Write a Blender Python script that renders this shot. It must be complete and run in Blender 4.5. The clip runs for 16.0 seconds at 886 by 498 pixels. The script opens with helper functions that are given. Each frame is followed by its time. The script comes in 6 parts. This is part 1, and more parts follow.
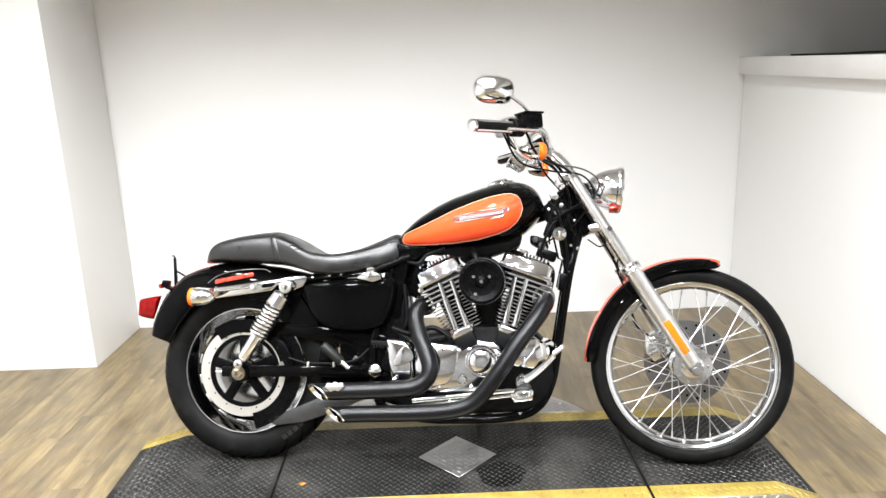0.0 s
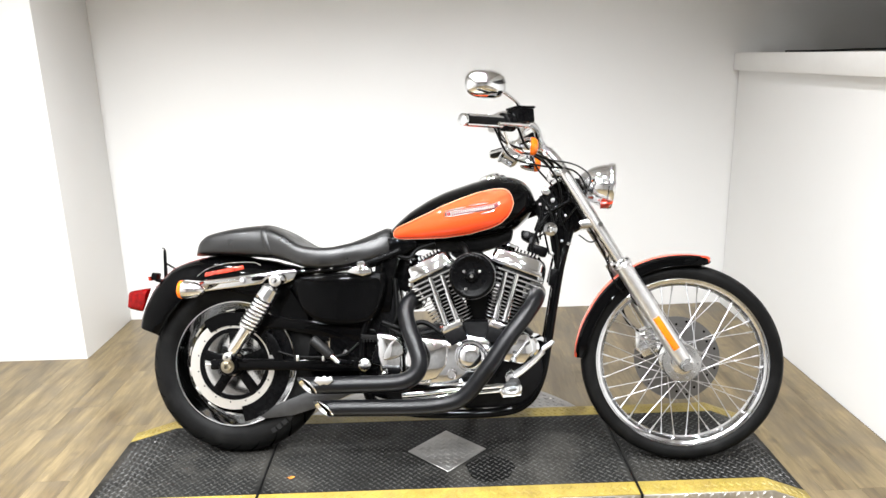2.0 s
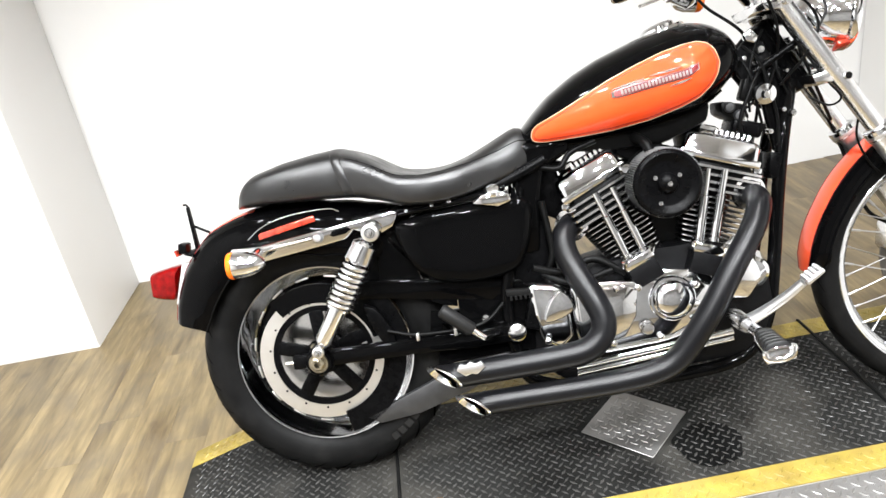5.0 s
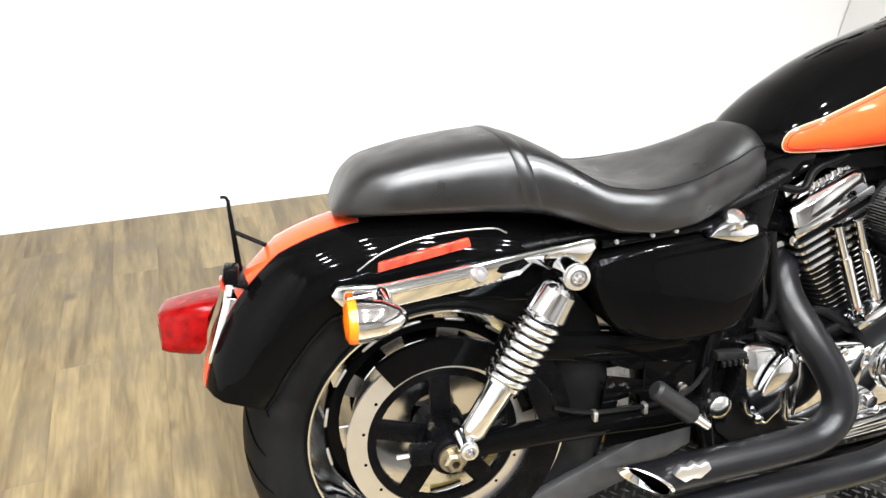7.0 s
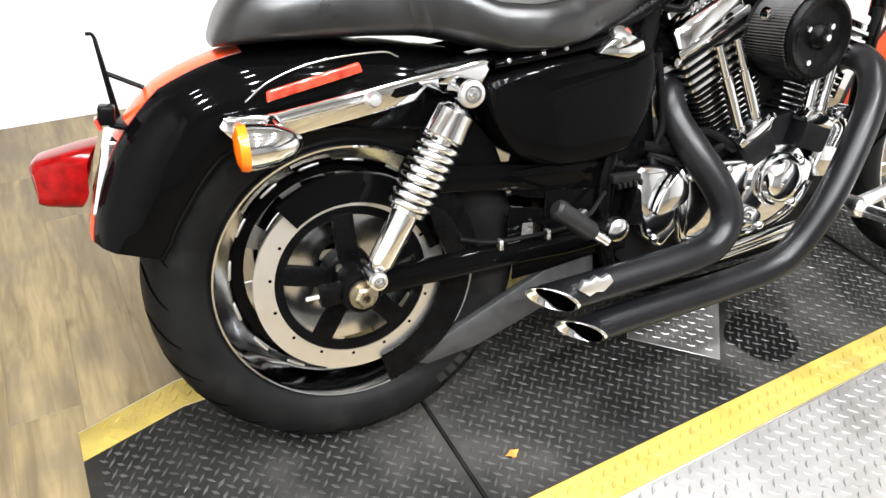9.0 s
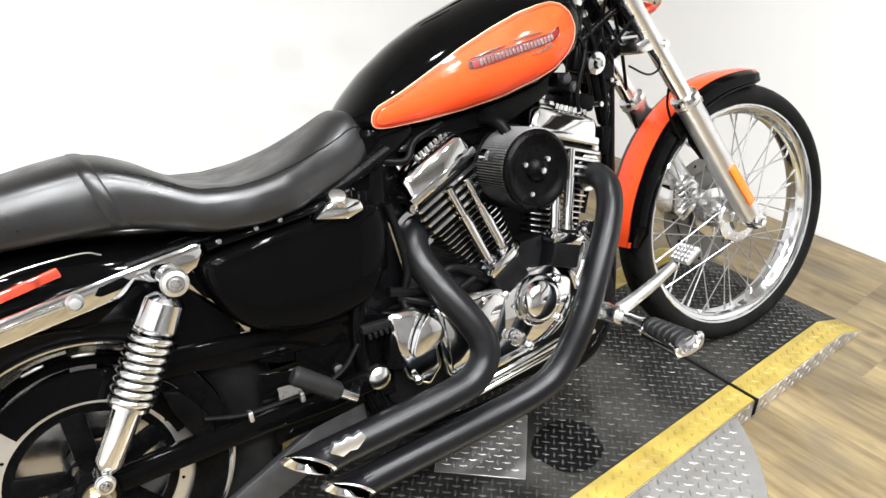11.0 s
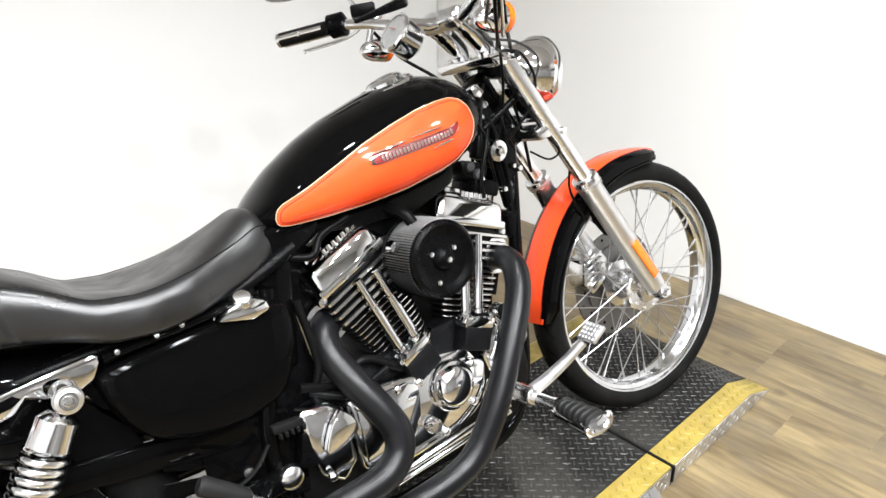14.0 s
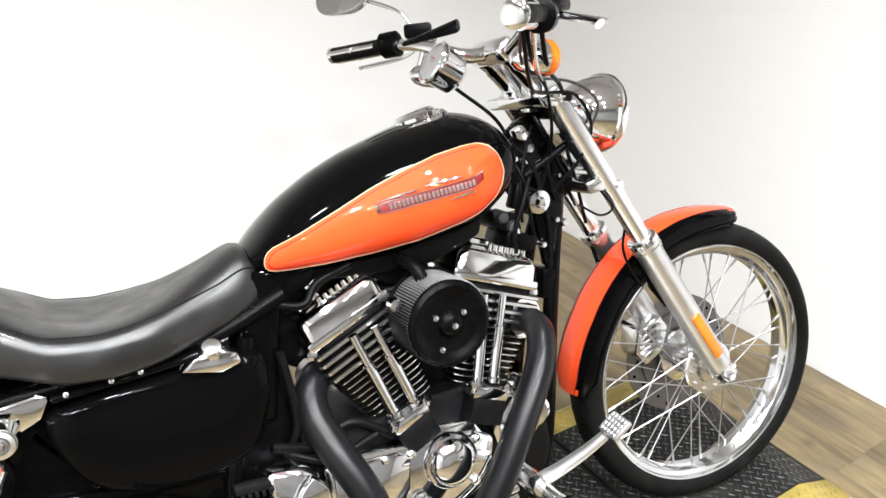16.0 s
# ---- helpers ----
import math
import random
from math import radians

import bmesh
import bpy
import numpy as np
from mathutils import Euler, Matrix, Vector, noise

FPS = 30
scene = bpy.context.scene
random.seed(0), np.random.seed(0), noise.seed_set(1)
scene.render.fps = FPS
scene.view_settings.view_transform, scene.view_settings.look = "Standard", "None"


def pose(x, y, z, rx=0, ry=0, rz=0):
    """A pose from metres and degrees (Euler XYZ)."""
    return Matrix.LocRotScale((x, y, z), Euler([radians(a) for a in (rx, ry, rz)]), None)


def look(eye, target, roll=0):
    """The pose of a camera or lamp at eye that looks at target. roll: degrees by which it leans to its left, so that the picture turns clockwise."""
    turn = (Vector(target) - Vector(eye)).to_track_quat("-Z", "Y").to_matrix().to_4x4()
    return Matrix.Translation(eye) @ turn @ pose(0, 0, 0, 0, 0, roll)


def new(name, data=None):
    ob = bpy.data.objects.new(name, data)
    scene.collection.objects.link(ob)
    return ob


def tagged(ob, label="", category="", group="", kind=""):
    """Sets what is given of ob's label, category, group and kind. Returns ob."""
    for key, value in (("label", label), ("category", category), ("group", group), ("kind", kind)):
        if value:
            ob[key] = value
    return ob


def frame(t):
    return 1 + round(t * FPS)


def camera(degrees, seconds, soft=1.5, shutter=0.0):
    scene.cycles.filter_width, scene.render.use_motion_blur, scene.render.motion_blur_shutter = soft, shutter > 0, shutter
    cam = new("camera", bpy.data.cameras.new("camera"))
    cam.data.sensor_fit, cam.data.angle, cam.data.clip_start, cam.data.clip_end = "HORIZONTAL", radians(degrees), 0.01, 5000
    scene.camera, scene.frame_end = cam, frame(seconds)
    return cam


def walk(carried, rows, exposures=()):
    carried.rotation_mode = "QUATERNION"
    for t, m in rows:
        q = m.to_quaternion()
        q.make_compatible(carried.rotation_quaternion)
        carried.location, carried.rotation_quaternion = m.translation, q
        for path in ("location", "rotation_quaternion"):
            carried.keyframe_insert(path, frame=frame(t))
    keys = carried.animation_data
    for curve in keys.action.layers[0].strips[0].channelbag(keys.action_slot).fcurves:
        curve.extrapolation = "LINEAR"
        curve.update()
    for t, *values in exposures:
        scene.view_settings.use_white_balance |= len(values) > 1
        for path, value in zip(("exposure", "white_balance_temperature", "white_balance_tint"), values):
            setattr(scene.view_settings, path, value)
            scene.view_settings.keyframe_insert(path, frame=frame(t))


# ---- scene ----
cam = camera(63.0, 16.0)
PATH = [
    (0, (-0.055, -2.303, 1.413), (-0.032, -0.366, 0.914), -1.9),
    (0.5, (-0.044, -2.299, 1.423), (-0.027, -0.367, 0.906), -1.7),
    (1, (-0.045, -2.303, 1.419), (-0.038, -0.37, 0.906), -2.0),
    (1.5, (-0.037, -2.297, 1.421), (-0.006, -0.367, 0.898), -1.7),
    (2, (-0.036, -2.296, 1.416), (-0.003, -0.365, 0.898), -1.4),
    (2.5, (-0.032, -2.294, 1.412), (0.009, -0.364, 0.888), -1.9),
    (3, (-0.052, -2.28, 1.415), (0.016, -0.352, 0.884), -1.2),
    (3.5, (-0.086, -2.213, 1.412), (0.015, -0.298, 0.846), -3.4),
    (4, (-0.161, -2.049, 1.379), (-0.057, -0.159, 0.732), -4.7),
    (4.5, (-0.263, -1.734, 1.366), (-0.346, 0.134, 0.657), -5.5),
    (5, (-0.458, -1.46, 1.321), (-0.399, 0.354, 0.479), -9.7),
    (5.2, (-0.524, -1.337, 1.352), (-0.413, 0.441, 0.444), -9.3),
    (7.3, (-1.088, -0.67, 1.255), (-0.422, 0.833, 0.117), 4.6),
    (7.5, (-1.082, -0.687, 1.215), (-0.408, 0.775, 0.029), 5.3),
    (8, (-1.097, -0.708, 1.153), (-0.439, 0.679, -0.129), 6.8),
    (8.5, (-1.108, -0.736, 1.125), (-0.435, 0.631, -0.171), 5.5),
    (9, (-1.084, -0.766, 1.15), (-0.263, 0.59, -0.069), 3.9),
    (9.5, (-1.005, -0.811, 1.159), (-0.068, 0.481, -0.046), 1.1),
    (10, (-0.891, -0.856, 1.197), (0.046, 0.469, 0.027), 0.2),
    (10.2, (-0.85, -0.874, 1.212), (0.109, 0.475, 0.09), -0.2),
    (12.3, (-0.772, -0.9, 1.301), (0.367, 0.435, 0.341), -0.8),
    (12.5, (-0.769, -0.898, 1.303), (0.381, 0.43, 0.346), -0.7),
    (13, (-0.761, -0.907, 1.316), (0.44, 0.415, 0.416), -0.2),
    (13.5, (-0.755, -0.908, 1.313), (0.451, 0.408, 0.413), -0.7),
    (14, (-0.747, -0.915, 1.32), (0.492, 0.396, 0.455), -0.4),
    (14.5, (-0.746, -0.923, 1.324), (0.477, 0.408, 0.467), -1.3),
    (15, (-0.706, -0.921, 1.31), (0.483, 0.388, 0.377), -2.2),
    (15.5, (-0.583, -0.927, 1.347), (0.492, 0.523, 0.487), 1.1),
    (16, (-0.487, -0.883, 1.359), (0.5, 0.618, 0.479), 1.7),
]
EXPOSURES = [(0.0, -0.02), (3.0, -0.08), (4.0, -0.05), (5.0, 0.0), (7.3, 0.18), (8.5, 0.16), (9.2, 0.1), (10.2, -0.07), (12.5, -0.2), (16.0, -0.13)]
walk(cam, [(t, look(eye, target, roll)) for t, eye, target, roll in PATH], EXPOSURES)

# ---- world, lamps, exposure ----
world = bpy.data.worlds.new("world")
scene.world = world
world.use_nodes = True
world.node_tree.nodes["Background"].inputs[0].default_value = (0.9, 0.93, 1.0, 1)
world.node_tree.nodes["Background"].inputs[1].default_value = 0.02

CEIL = 3.1


def ceiling_lamp(x, y, size, power, spread, tilt):
    lamp = bpy.data.lights.new("ceiling_spot_lamp", "AREA")
    lamp.shape, lamp.size, lamp.energy = "DISK", size, power
    lamp.color = (0.965, 0.985, 1.005)
    ob = new("ceiling_spot_lamp", lamp)
    lamp.spread = radians(spread)
    ob.location = (x, y, CEIL - 0.04)
    ob.rotation_euler = (radians(tilt), 0, 0)
    return ob


LAMPS = ((-3.3, 28, 150, 0), (-2.1, 24, 100, 22), (-1.0, 25, 114, 5), (0.05, 10, 100, 0))
for ly, watts, cone, tilt in LAMPS:
    for lx in (-1.8, -1.0, -0.2, 0.6):
        ceiling_lamp(lx, ly, 0.13, watts, cone, tilt)


# ---- materials ----
def material(name, color, rough=0.5, metal=0.0, vary=0.0, scale=8.0, bump=0.0, bump_scale=60.0, coat=0.0, spec=0.5,
             rough_vary=0.0, per_object=0.0, stain=None, stain_scale=3.0, stain_amount=0.0, coat_ior=1.3):
    """A Principled surface with noise in colour at two scales, in gloss and in relief."""
    m = bpy.data.materials.new(name)
    m.use_nodes = True
    nt = m.node_tree
    b = nt.nodes["Principled BSDF"]
    b.inputs["Base Color"].default_value = (*color, 1)
    b.inputs["Roughness"].default_value = rough
    b.inputs["Metallic"].default_value = metal
    b.inputs["Specular IOR Level"].default_value = spec
    b.inputs["Coat Weight"].default_value = coat
    b.inputs["Coat Roughness"].default_value = 0.03
    b.inputs["Coat IOR"].default_value = coat_ior
    co = nt.nodes.new("ShaderNodeTexCoord")
    link = nt.links.new

    def tex(s, detail=6.0):
        n = nt.nodes.new("ShaderNodeTexNoise")
        n.inputs["Scale"].default_value, n.inputs["Detail"].default_value = s, detail
        link(co.outputs["Object"], n.inputs["Vector"])
        return n.outputs["Fac"]

    def mixed(a, fac, c, lo=0.35, hi=0.65, amount=1.0):
        r = nt.nodes.new("ShaderNodeMapRange")
        r.inputs["From Min"].default_value, r.inputs["From Max"].default_value = lo, hi
        r.inputs["To Max"].default_value = amount
        link(fac, r.inputs["Value"])
        x = nt.nodes.new("ShaderNodeMix")
        x.data_type = "RGBA"
        link(r.outputs["Result"], x.inputs["Factor"])
        if isinstance(a, tuple):
            x.inputs["A"].default_value = (*a, 1)
        else:
            link(a, x.inputs["A"])
        x.inputs["B"].default_value = (*c, 1)
        return x.outputs["Result"]

    out = None
    if vary:
        dark = tuple(c * (1 - vary) for c in color)
        lite = tuple(min(1, c * (1 + vary)) for c in color)
        out = mixed(dark, tex(scale), lite)
        out = mixed(out, tex(scale * 9, 3.0), dark, 0.45, 0.8, 0.5)
    if stain:
        out = mixed(out or color, tex(stain_scale, 9.0), stain, 0.52, 0.66, stain_amount)
    if per_object:
        info = nt.nodes.new("ShaderNodeObjectInfo")
        h = nt.nodes.new("ShaderNodeHueSaturation")
        r = nt.nodes.new("ShaderNodeMapRange")
        r.inputs["To Min"].default_value, r.inputs["To Max"].default_value = 1 - per_object, 1 + per_object
        link(info.outputs["Random"], r.inputs["Value"])
        link(r.outputs["Result"], h.inputs["Value"])
        if out:
            link(out, h.inputs["Color"])
        else:
            h.inputs["Color"].default_value = (*color, 1)
        out = h.outputs["Color"]
    if out:
        link(out, b.inputs["Base Color"])
    if rough_vary:
        r = nt.nodes.new("ShaderNodeMapRange")
        r.inputs["From Min"].default_value, r.inputs["From Max"].default_value = 0.3, 0.7
        r.inputs["To Min"].default_value, r.inputs["To Max"].default_value = max(0, rough - rough_vary), min(1, rough + rough_vary)
        link(tex(scale * 2.3), r.inputs["Value"])
        link(r.outputs["Result"], b.inputs["Roughness"])
    if bump:
        n = nt.nodes.new("ShaderNodeBump")
        n.inputs["Strength"].default_value, n.inputs["Distance"].default_value = bump, 0.002
        link(tex(bump_scale, 4.0), n.inputs["Height"])
        link(n.outputs["Normal"], b.inputs["Normal"])
    return m


M_WALL = material("white_wall_paint", (0.8, 0.795, 0.785), 0.55, vary=0.008, scale=1.3, bump=0.1, bump_scale=90)
M_CEIL = material("ceiling_paint", (0.66, 0.66, 0.66), 0.8, vary=0.05, scale=3)
# for unseen closing walls; the grey sets how dark chrome and gloss black reflect
M_DARKWALL = material("unseen_grey_wall", (0.4, 0.397, 0.392), 0.6, vary=0.1, scale=2)
M_TRIM = material("white_gloss_trim", (0.82, 0.81, 0.79), 0.3, vary=0.03, scale=4)
M_CHROME = material("chrome", (0.79, 0.8, 0.82), 0.05, 1.0, rough_vary=0.025, scale=9)
M_CHROME_WORN = material("worn_chrome", (0.8, 0.8, 0.81), 0.13, 1.0, vary=0.08, scale=20, rough_vary=0.07)
M_RIM = material("rim_chrome", (0.66, 0.67, 0.69), 0.1, 1.0, vary=0.04, scale=25, rough_vary=0.03)
M_SPOKE = material("spoke_steel", (0.46, 0.46, 0.47), 0.4, 1.0, vary=0.08, scale=40)
M_ALU = material("satin_aluminium", (0.72, 0.72, 0.725), 0.18, 1.0, vary=0.02, scale=30, rough_vary=0.03, bump=0.03, bump_scale=300)
M_STEEL = material("brushed_steel", (0.72, 0.7, 0.67), 0.36, 1.0, vary=0.02, scale=40, rough_vary=0.02)
M_BLACK = material("gloss_black_paint", (0.0013, 0.0013, 0.0014), 0.06, coat=0.8, coat_ior=1.16, spec=0.015, rough_vary=0.02, scale=6)
M_BLACKSATIN = material("satin_black_metal", (0.0018, 0.0018, 0.002), 0.28, spec=0.055, vary=0.3, scale=25, rough_vary=0.05, bump=0.02, bump_scale=250)
M_CRINKLE = material("black_crinkle_coat", (0.0026, 0.0026, 0.003), 0.5, spec=0.09, vary=0.3, scale=40, bump=0.5, bump_scale=700)
M_PIPE = material("matt_black_exhaust", (0.0034, 0.0035, 0.0042), 0.31, 0.0, spec=0.23, vary=0.12, scale=5, rough_vary=0.02, stain=(0.009, 0.008, 0.007), stain_scale=4, stain_amount=0.25)
M_ORANGE = material("orange_paint", (0.72, 0.062, 0.012), 0.5, coat=1.0, spec=0.1, vary=0.03, scale=50)
M_LEATHER = material("black_vinyl", (0.0042, 0.0041, 0.0044), 0.34, vary=0.25, scale=9, rough_vary=0.08, bump=0.07, bump_scale=500, spec=0.62)
M_RUBBER = material("tyre_rubber", (0.0045, 0.0045, 0.0045), 0.5, spec=0.07, vary=0.3, scale=12, rough_vary=0.1, bump=0.15, bump_scale=220, stain=(0.013, 0.0125, 0.012), stain_scale=14, stain_amount=0.35)
M_PLASTIC = material("black_plastic", (0.0025, 0.0025, 0.0025), 0.38, spec=0.07, vary=0.3, scale=30, rough_vary=0.1)
M_AMBER = material("amber_lens", (0.78, 0.14, 0.004), 0.12, coat=0.6, vary=0.12, scale=90)
M_RED = material("red_lens", (0.13, 0.0015, 0.0015), 0.1, spec=0.16, vary=0.3, scale=70)
M_REFLECT = material("red_reflector", (0.33, 0.028, 0.013), 0.15, coat=0.9, coat_ior=1.4, vary=0.5, scale=60)
M_GOLD = material("gold_pinstripe", (0.5, 0.36, 0.24), 0.3, 0.2)
M_BADGE = material("silver_badge_relief", (0.55, 0.54, 0.53), 0.3, 1.0, vary=0.1, scale=200)
M_DISC = material("grey_brake_disc", (0.17, 0.165, 0.16), 0.4, 1.0, vary=0.04, scale=30)
M_WING = material("pale_tread_plate", (0.35, 0.343, 0.334), 0.48, 1.0, vary=0.04, scale=5, rough_vary=0.03, bump=0.15, bump_scale=180, stain=(0.27, 0.25, 0.225), stain_scale=7, stain_amount=0.22)
# paler copy for the pleat flanks that read as lit
M_PLEAT = material("lit_pleat_flanks", (0.2, 0.2, 0.2), 0.45, vary=0.2, scale=40)
M_FORK = material("polished_fork_chrome", (0.9, 0.905, 0.92), 0.24, 1.0, rough_vary=0.04, scale=14)
M_SLIDER = material("satin_fork_alloy", (0.68, 0.68, 0.69), 0.38, 1.0, vary=0.03, scale=20, rough_vary=0.04, bump=0.03, bump_scale=300)
M_MAROON = material("dark_red_enamel", (0.16, 0.012, 0.012), 0.25, vary=0.2, scale=60)
M_GREY = material("cast_grey_metal", (0.028, 0.028, 0.029), 0.42, 0.2, vary=0.2, scale=30, bump=0.2, bump_scale=300)
M_FIN = material("black_cylinder_paint", (0.003, 0.003, 0.003), 0.42, spec=0.14, vary=0.3, scale=30)
M_MAT = material("black_rubber_tread", (0.009, 0.009, 0.0085), 0.5, spec=0.13, vary=0.35, scale=5, rough_vary=0.14, bump=0.2, bump_scale=160, stain=(0.036, 0.034, 0.03), stain_scale=4, stain_amount=0.7)
M_LUG = material("worn_black_tread", (0.034, 0.033, 0.031), 0.33, vary=0.35, scale=9, rough_vary=0.1, spec=0.35)
M_OIL = material("oily_black_film", (0.004, 0.004, 0.004), 0.42, spec=0.05, vary=0.2, scale=20, rough_vary=0.06)
M_LEAF = material("dry_leaf", (0.42, 0.15, 0.02), 0.6, vary=0.3, scale=60)
M_YELLOW = material("yellow_safety_paint", (0.25, 0.186, 0.036), 0.42, vary=0.16, scale=14, rough_vary=0.1, bump=0.15, bump_scale=120, stain=(0.22, 0.15, 0.04), stain_scale=12, stain_amount=0.6)
M_TREADPLATE = material("aluminium_tread_plate", (0.66, 0.655, 0.645), 0.42, 1.0, vary=0.12, scale=7, rough_vary=0.1, bump=0.2, bump_scale=200, stain=(0.4, 0.39, 0.375), stain_scale=9, stain_amount=0.5)
M_SUBFLOOR = material("dark_joint", (0.07, 0.052, 0.032), 0.8, vary=0.2)


def glass(name, tint=(1, 1, 1), rough=0.02):
    m = bpy.data.materials.new(name)
    m.use_nodes = True
    b = m.node_tree.nodes["Principled BSDF"]
    b.inputs["Base Color"].default_value = (*tint, 1)
    b.inputs["Roughness"].default_value, b.inputs["Transmission Weight"].default_value = rough, 1.0
    b.inputs["IOR"].default_value = 1.45
    return m


M_GLASS = glass("clear_glass")
M_DIAL = material("grey_dial", (0.22, 0.22, 0.215), 0.12, vary=0.1, scale=60)


def plank_material():
    """Pale oak-look vinyl: long grain, knots and a tone of its own for each plank."""
    m = bpy.data.materials.new("oak_plank")
    m.use_nodes = True
    nt, link = m.node_tree, m.node_tree.links.new
    b = nt.nodes["Principled BSDF"]
    co, info = nt.nodes.new("ShaderNodeTexCoord"), nt.nodes.new("ShaderNodeObjectInfo")
    off = nt.nodes.new("ShaderNodeVectorMath")
    off.operation = "MULTIPLY_ADD"
    comb = nt.nodes.new("ShaderNodeCombineXYZ")
    for k in range(3):
        link(info.outputs["Random"], comb.inputs[k])
    link(comb.outputs[0], off.inputs[0])
    off.inputs[1].default_value = (37, 53, 19)
    link(co.outputs["Object"], off.inputs[2])
    stretch = nt.nodes.new("ShaderNodeMapping")
    stretch.inputs["Scale"].default_value = (7.0, 0.9, 1.0)
    link(off.outputs[0], stretch.inputs["Vector"])

    def tex(s, d, dist=0.0):
        n = nt.nodes.new("ShaderNodeTexNoise")
        n.inputs["Scale"].default_value, n.inputs["Detail"].default_value, n.inputs["Distortion"].default_value = s, d, dist
        link(stretch.outputs[0], n.inputs["Vector"])
        return n.outputs["Fac"]

    ramp = nt.nodes.new("ShaderNodeValToRGB")
    e = ramp.color_ramp.elements
    e[0].position, e[0].color = 0.32, (0.088, 0.061, 0.029, 1)
    e[1].position, e[1].color = 0.6, (0.2, 0.15, 0.075, 1)
    k = e.new(0.46)
    k.color = (0.148, 0.109, 0.054, 1)
    link(tex(2.2, 8, 0.6), ramp.inputs[0])
    fine = nt.nodes.new("ShaderNodeMix")
    fine.data_type, fine.blend_type = "RGBA", "MULTIPLY"
    fine.inputs["Factor"].default_value = 0.85
    link(ramp.outputs[0], fine.inputs["A"])
    r2 = nt.nodes.new("ShaderNodeMapRange")
    r2.inputs["From Min"].default_value, r2.inputs["From Max"].default_value = 0.3, 0.7
    r2.inputs["To Min"].default_value, r2.inputs["To Max"].default_value = 0.6, 1.15
    link(tex(9, 8, 0.8), r2.inputs["Value"])
    link(r2.outputs[0], fine.inputs["B"])
    blotch = nt.nodes.new("ShaderNodeTexNoise")
    blotch.inputs["Scale"].default_value, blotch.inputs["Detail"].default_value = 7.0, 7.0
    link(off.outputs[0], blotch.inputs["Vector"])
    r4 = nt.nodes.new("ShaderNodeMapRange")
    r4.inputs["From Min"].default_value, r4.inputs["From Max"].default_value = 0.45, 0.68
    r4.inputs["To Max"].default_value = 0.62
    link(blotch.outputs["Fac"], r4.inputs["Value"])
    grey = nt.nodes.new("ShaderNodeMix")
    grey.data_type = "RGBA"
    link(r4.outputs[0], grey.inputs["Factor"])
    link(fine.outputs["Result"], grey.inputs["A"])
    grey.inputs["B"].default_value = (0.098, 0.077, 0.05, 1)
    knots = nt.nodes.new("ShaderNodeTexVoronoi")
    knots.inputs["Scale"].default_value = 4.5
    link(off.outputs[0], knots.inputs["Vector"])
    r5 = nt.nodes.new("ShaderNodeMapRange")
    r5.inputs["From Min"].default_value, r5.inputs["From Max"].default_value = 0.03, 0.12
    r5.inputs["To Min"].default_value, r5.inputs["To Max"].default_value = 0.7, 0.0
    link(knots.outputs["Distance"], r5.inputs["Value"])
    knot = nt.nodes.new("ShaderNodeMix")
    knot.data_type = "RGBA"
    link(r5.outputs[0], knot.inputs["Factor"])
    link(grey.outputs["Result"], knot.inputs["A"])
    knot.inputs["B"].default_value = (0.06, 0.042, 0.024, 1)
    hsv = nt.nodes.new("ShaderNodeHueSaturation")
    r3 = nt.nodes.new("ShaderNodeMapRange")
    r3.inputs["To Min"].default_value, r3.inputs["To Max"].default_value = 0.88, 1.08
    link(info.outputs["Random"], r3.inputs["Value"])
    link(r3.outputs[0], hsv.inputs["Value"])
    link(knot.outputs["Result"], hsv.inputs["Color"])
    link(hsv.outputs[0], b.inputs["Base Color"])
    b.inputs["Roughness"].default_value = 0.36
    bump = nt.nodes.new("ShaderNodeBump")
    bump.inputs["Strength"].default_value, bump.inputs["Distance"].default_value = 0.15, 0.001
    link(tex(16, 4), bump.inputs["Height"])
    link(bump.outputs[0], b.inputs["Normal"])
    return m


M_PLANK = plank_material()


# ---- mesh helpers ----
def finish(bm, name, mats, sharp=38.0):
    bmesh.ops.recalc_face_normals(bm, faces=bm.faces)
    lim = radians(sharp)
    for f in bm.faces:
        f.smooth = True
    for e in bm.edges:
        if len(e.link_faces) == 2 and e.calc_face_angle(0.0) > lim:
            e.smooth = False
    me = bpy.data.meshes.new(name)
    bm.to_mesh(me)
    bm.free()
    for m in (mats if isinstance(mats, (list, tuple)) else [mats]):
        me.materials.append(m)
    return me


def part(name, bm, mats, parent=None, label="", sharp=38.0):
    ob = new(name, finish(bm, name, mats, sharp))
    ob.parent = parent
    return tagged(ob, label)


def thing(name, label, category, group="", kind="", at=None):
    ob = new(name)
    ob.empty_display_size = 0.1
    if at is not None:
        ob.matrix_basis = at
    return tagged(ob, label, category, group, kind)


def V(*a):
    return Vector(a)


def box(bm, c, size, rot=(0, 0, 0), bevel=0.0, seg=2):
    m = pose(*c, *rot) @ Matrix.Diagonal((*size, 1))
    r = bmesh.ops.create_cube(bm, size=1.0, matrix=m)
    if bevel:
        edges = list({e for v in r["verts"] for e in v.link_edges})
        bmesh.ops.bevel(bm, geom=edges, offset=bevel, segments=seg, profile=0.5, affect="EDGES")
    return bm


def spline(pts, n=8):
    """A smooth line through the points."""
    p = [Vector(q) for q in pts]
    p = [2 * p[0] - p[1]] + p + [2 * p[-1] - p[-2]]
    out = []
    for i in range(1, len(p) - 2):
        a, b, c, d = p[i - 1:i + 3]
        for k in range(n):
            t = k / n
            out.append(0.5 * (2 * b + (c - a) * t + (2 * a - 5 * b + 4 * c - d) * t * t + (3 * b - a - 3 * c + d) * t ** 3))
    return out + [p[-2]]


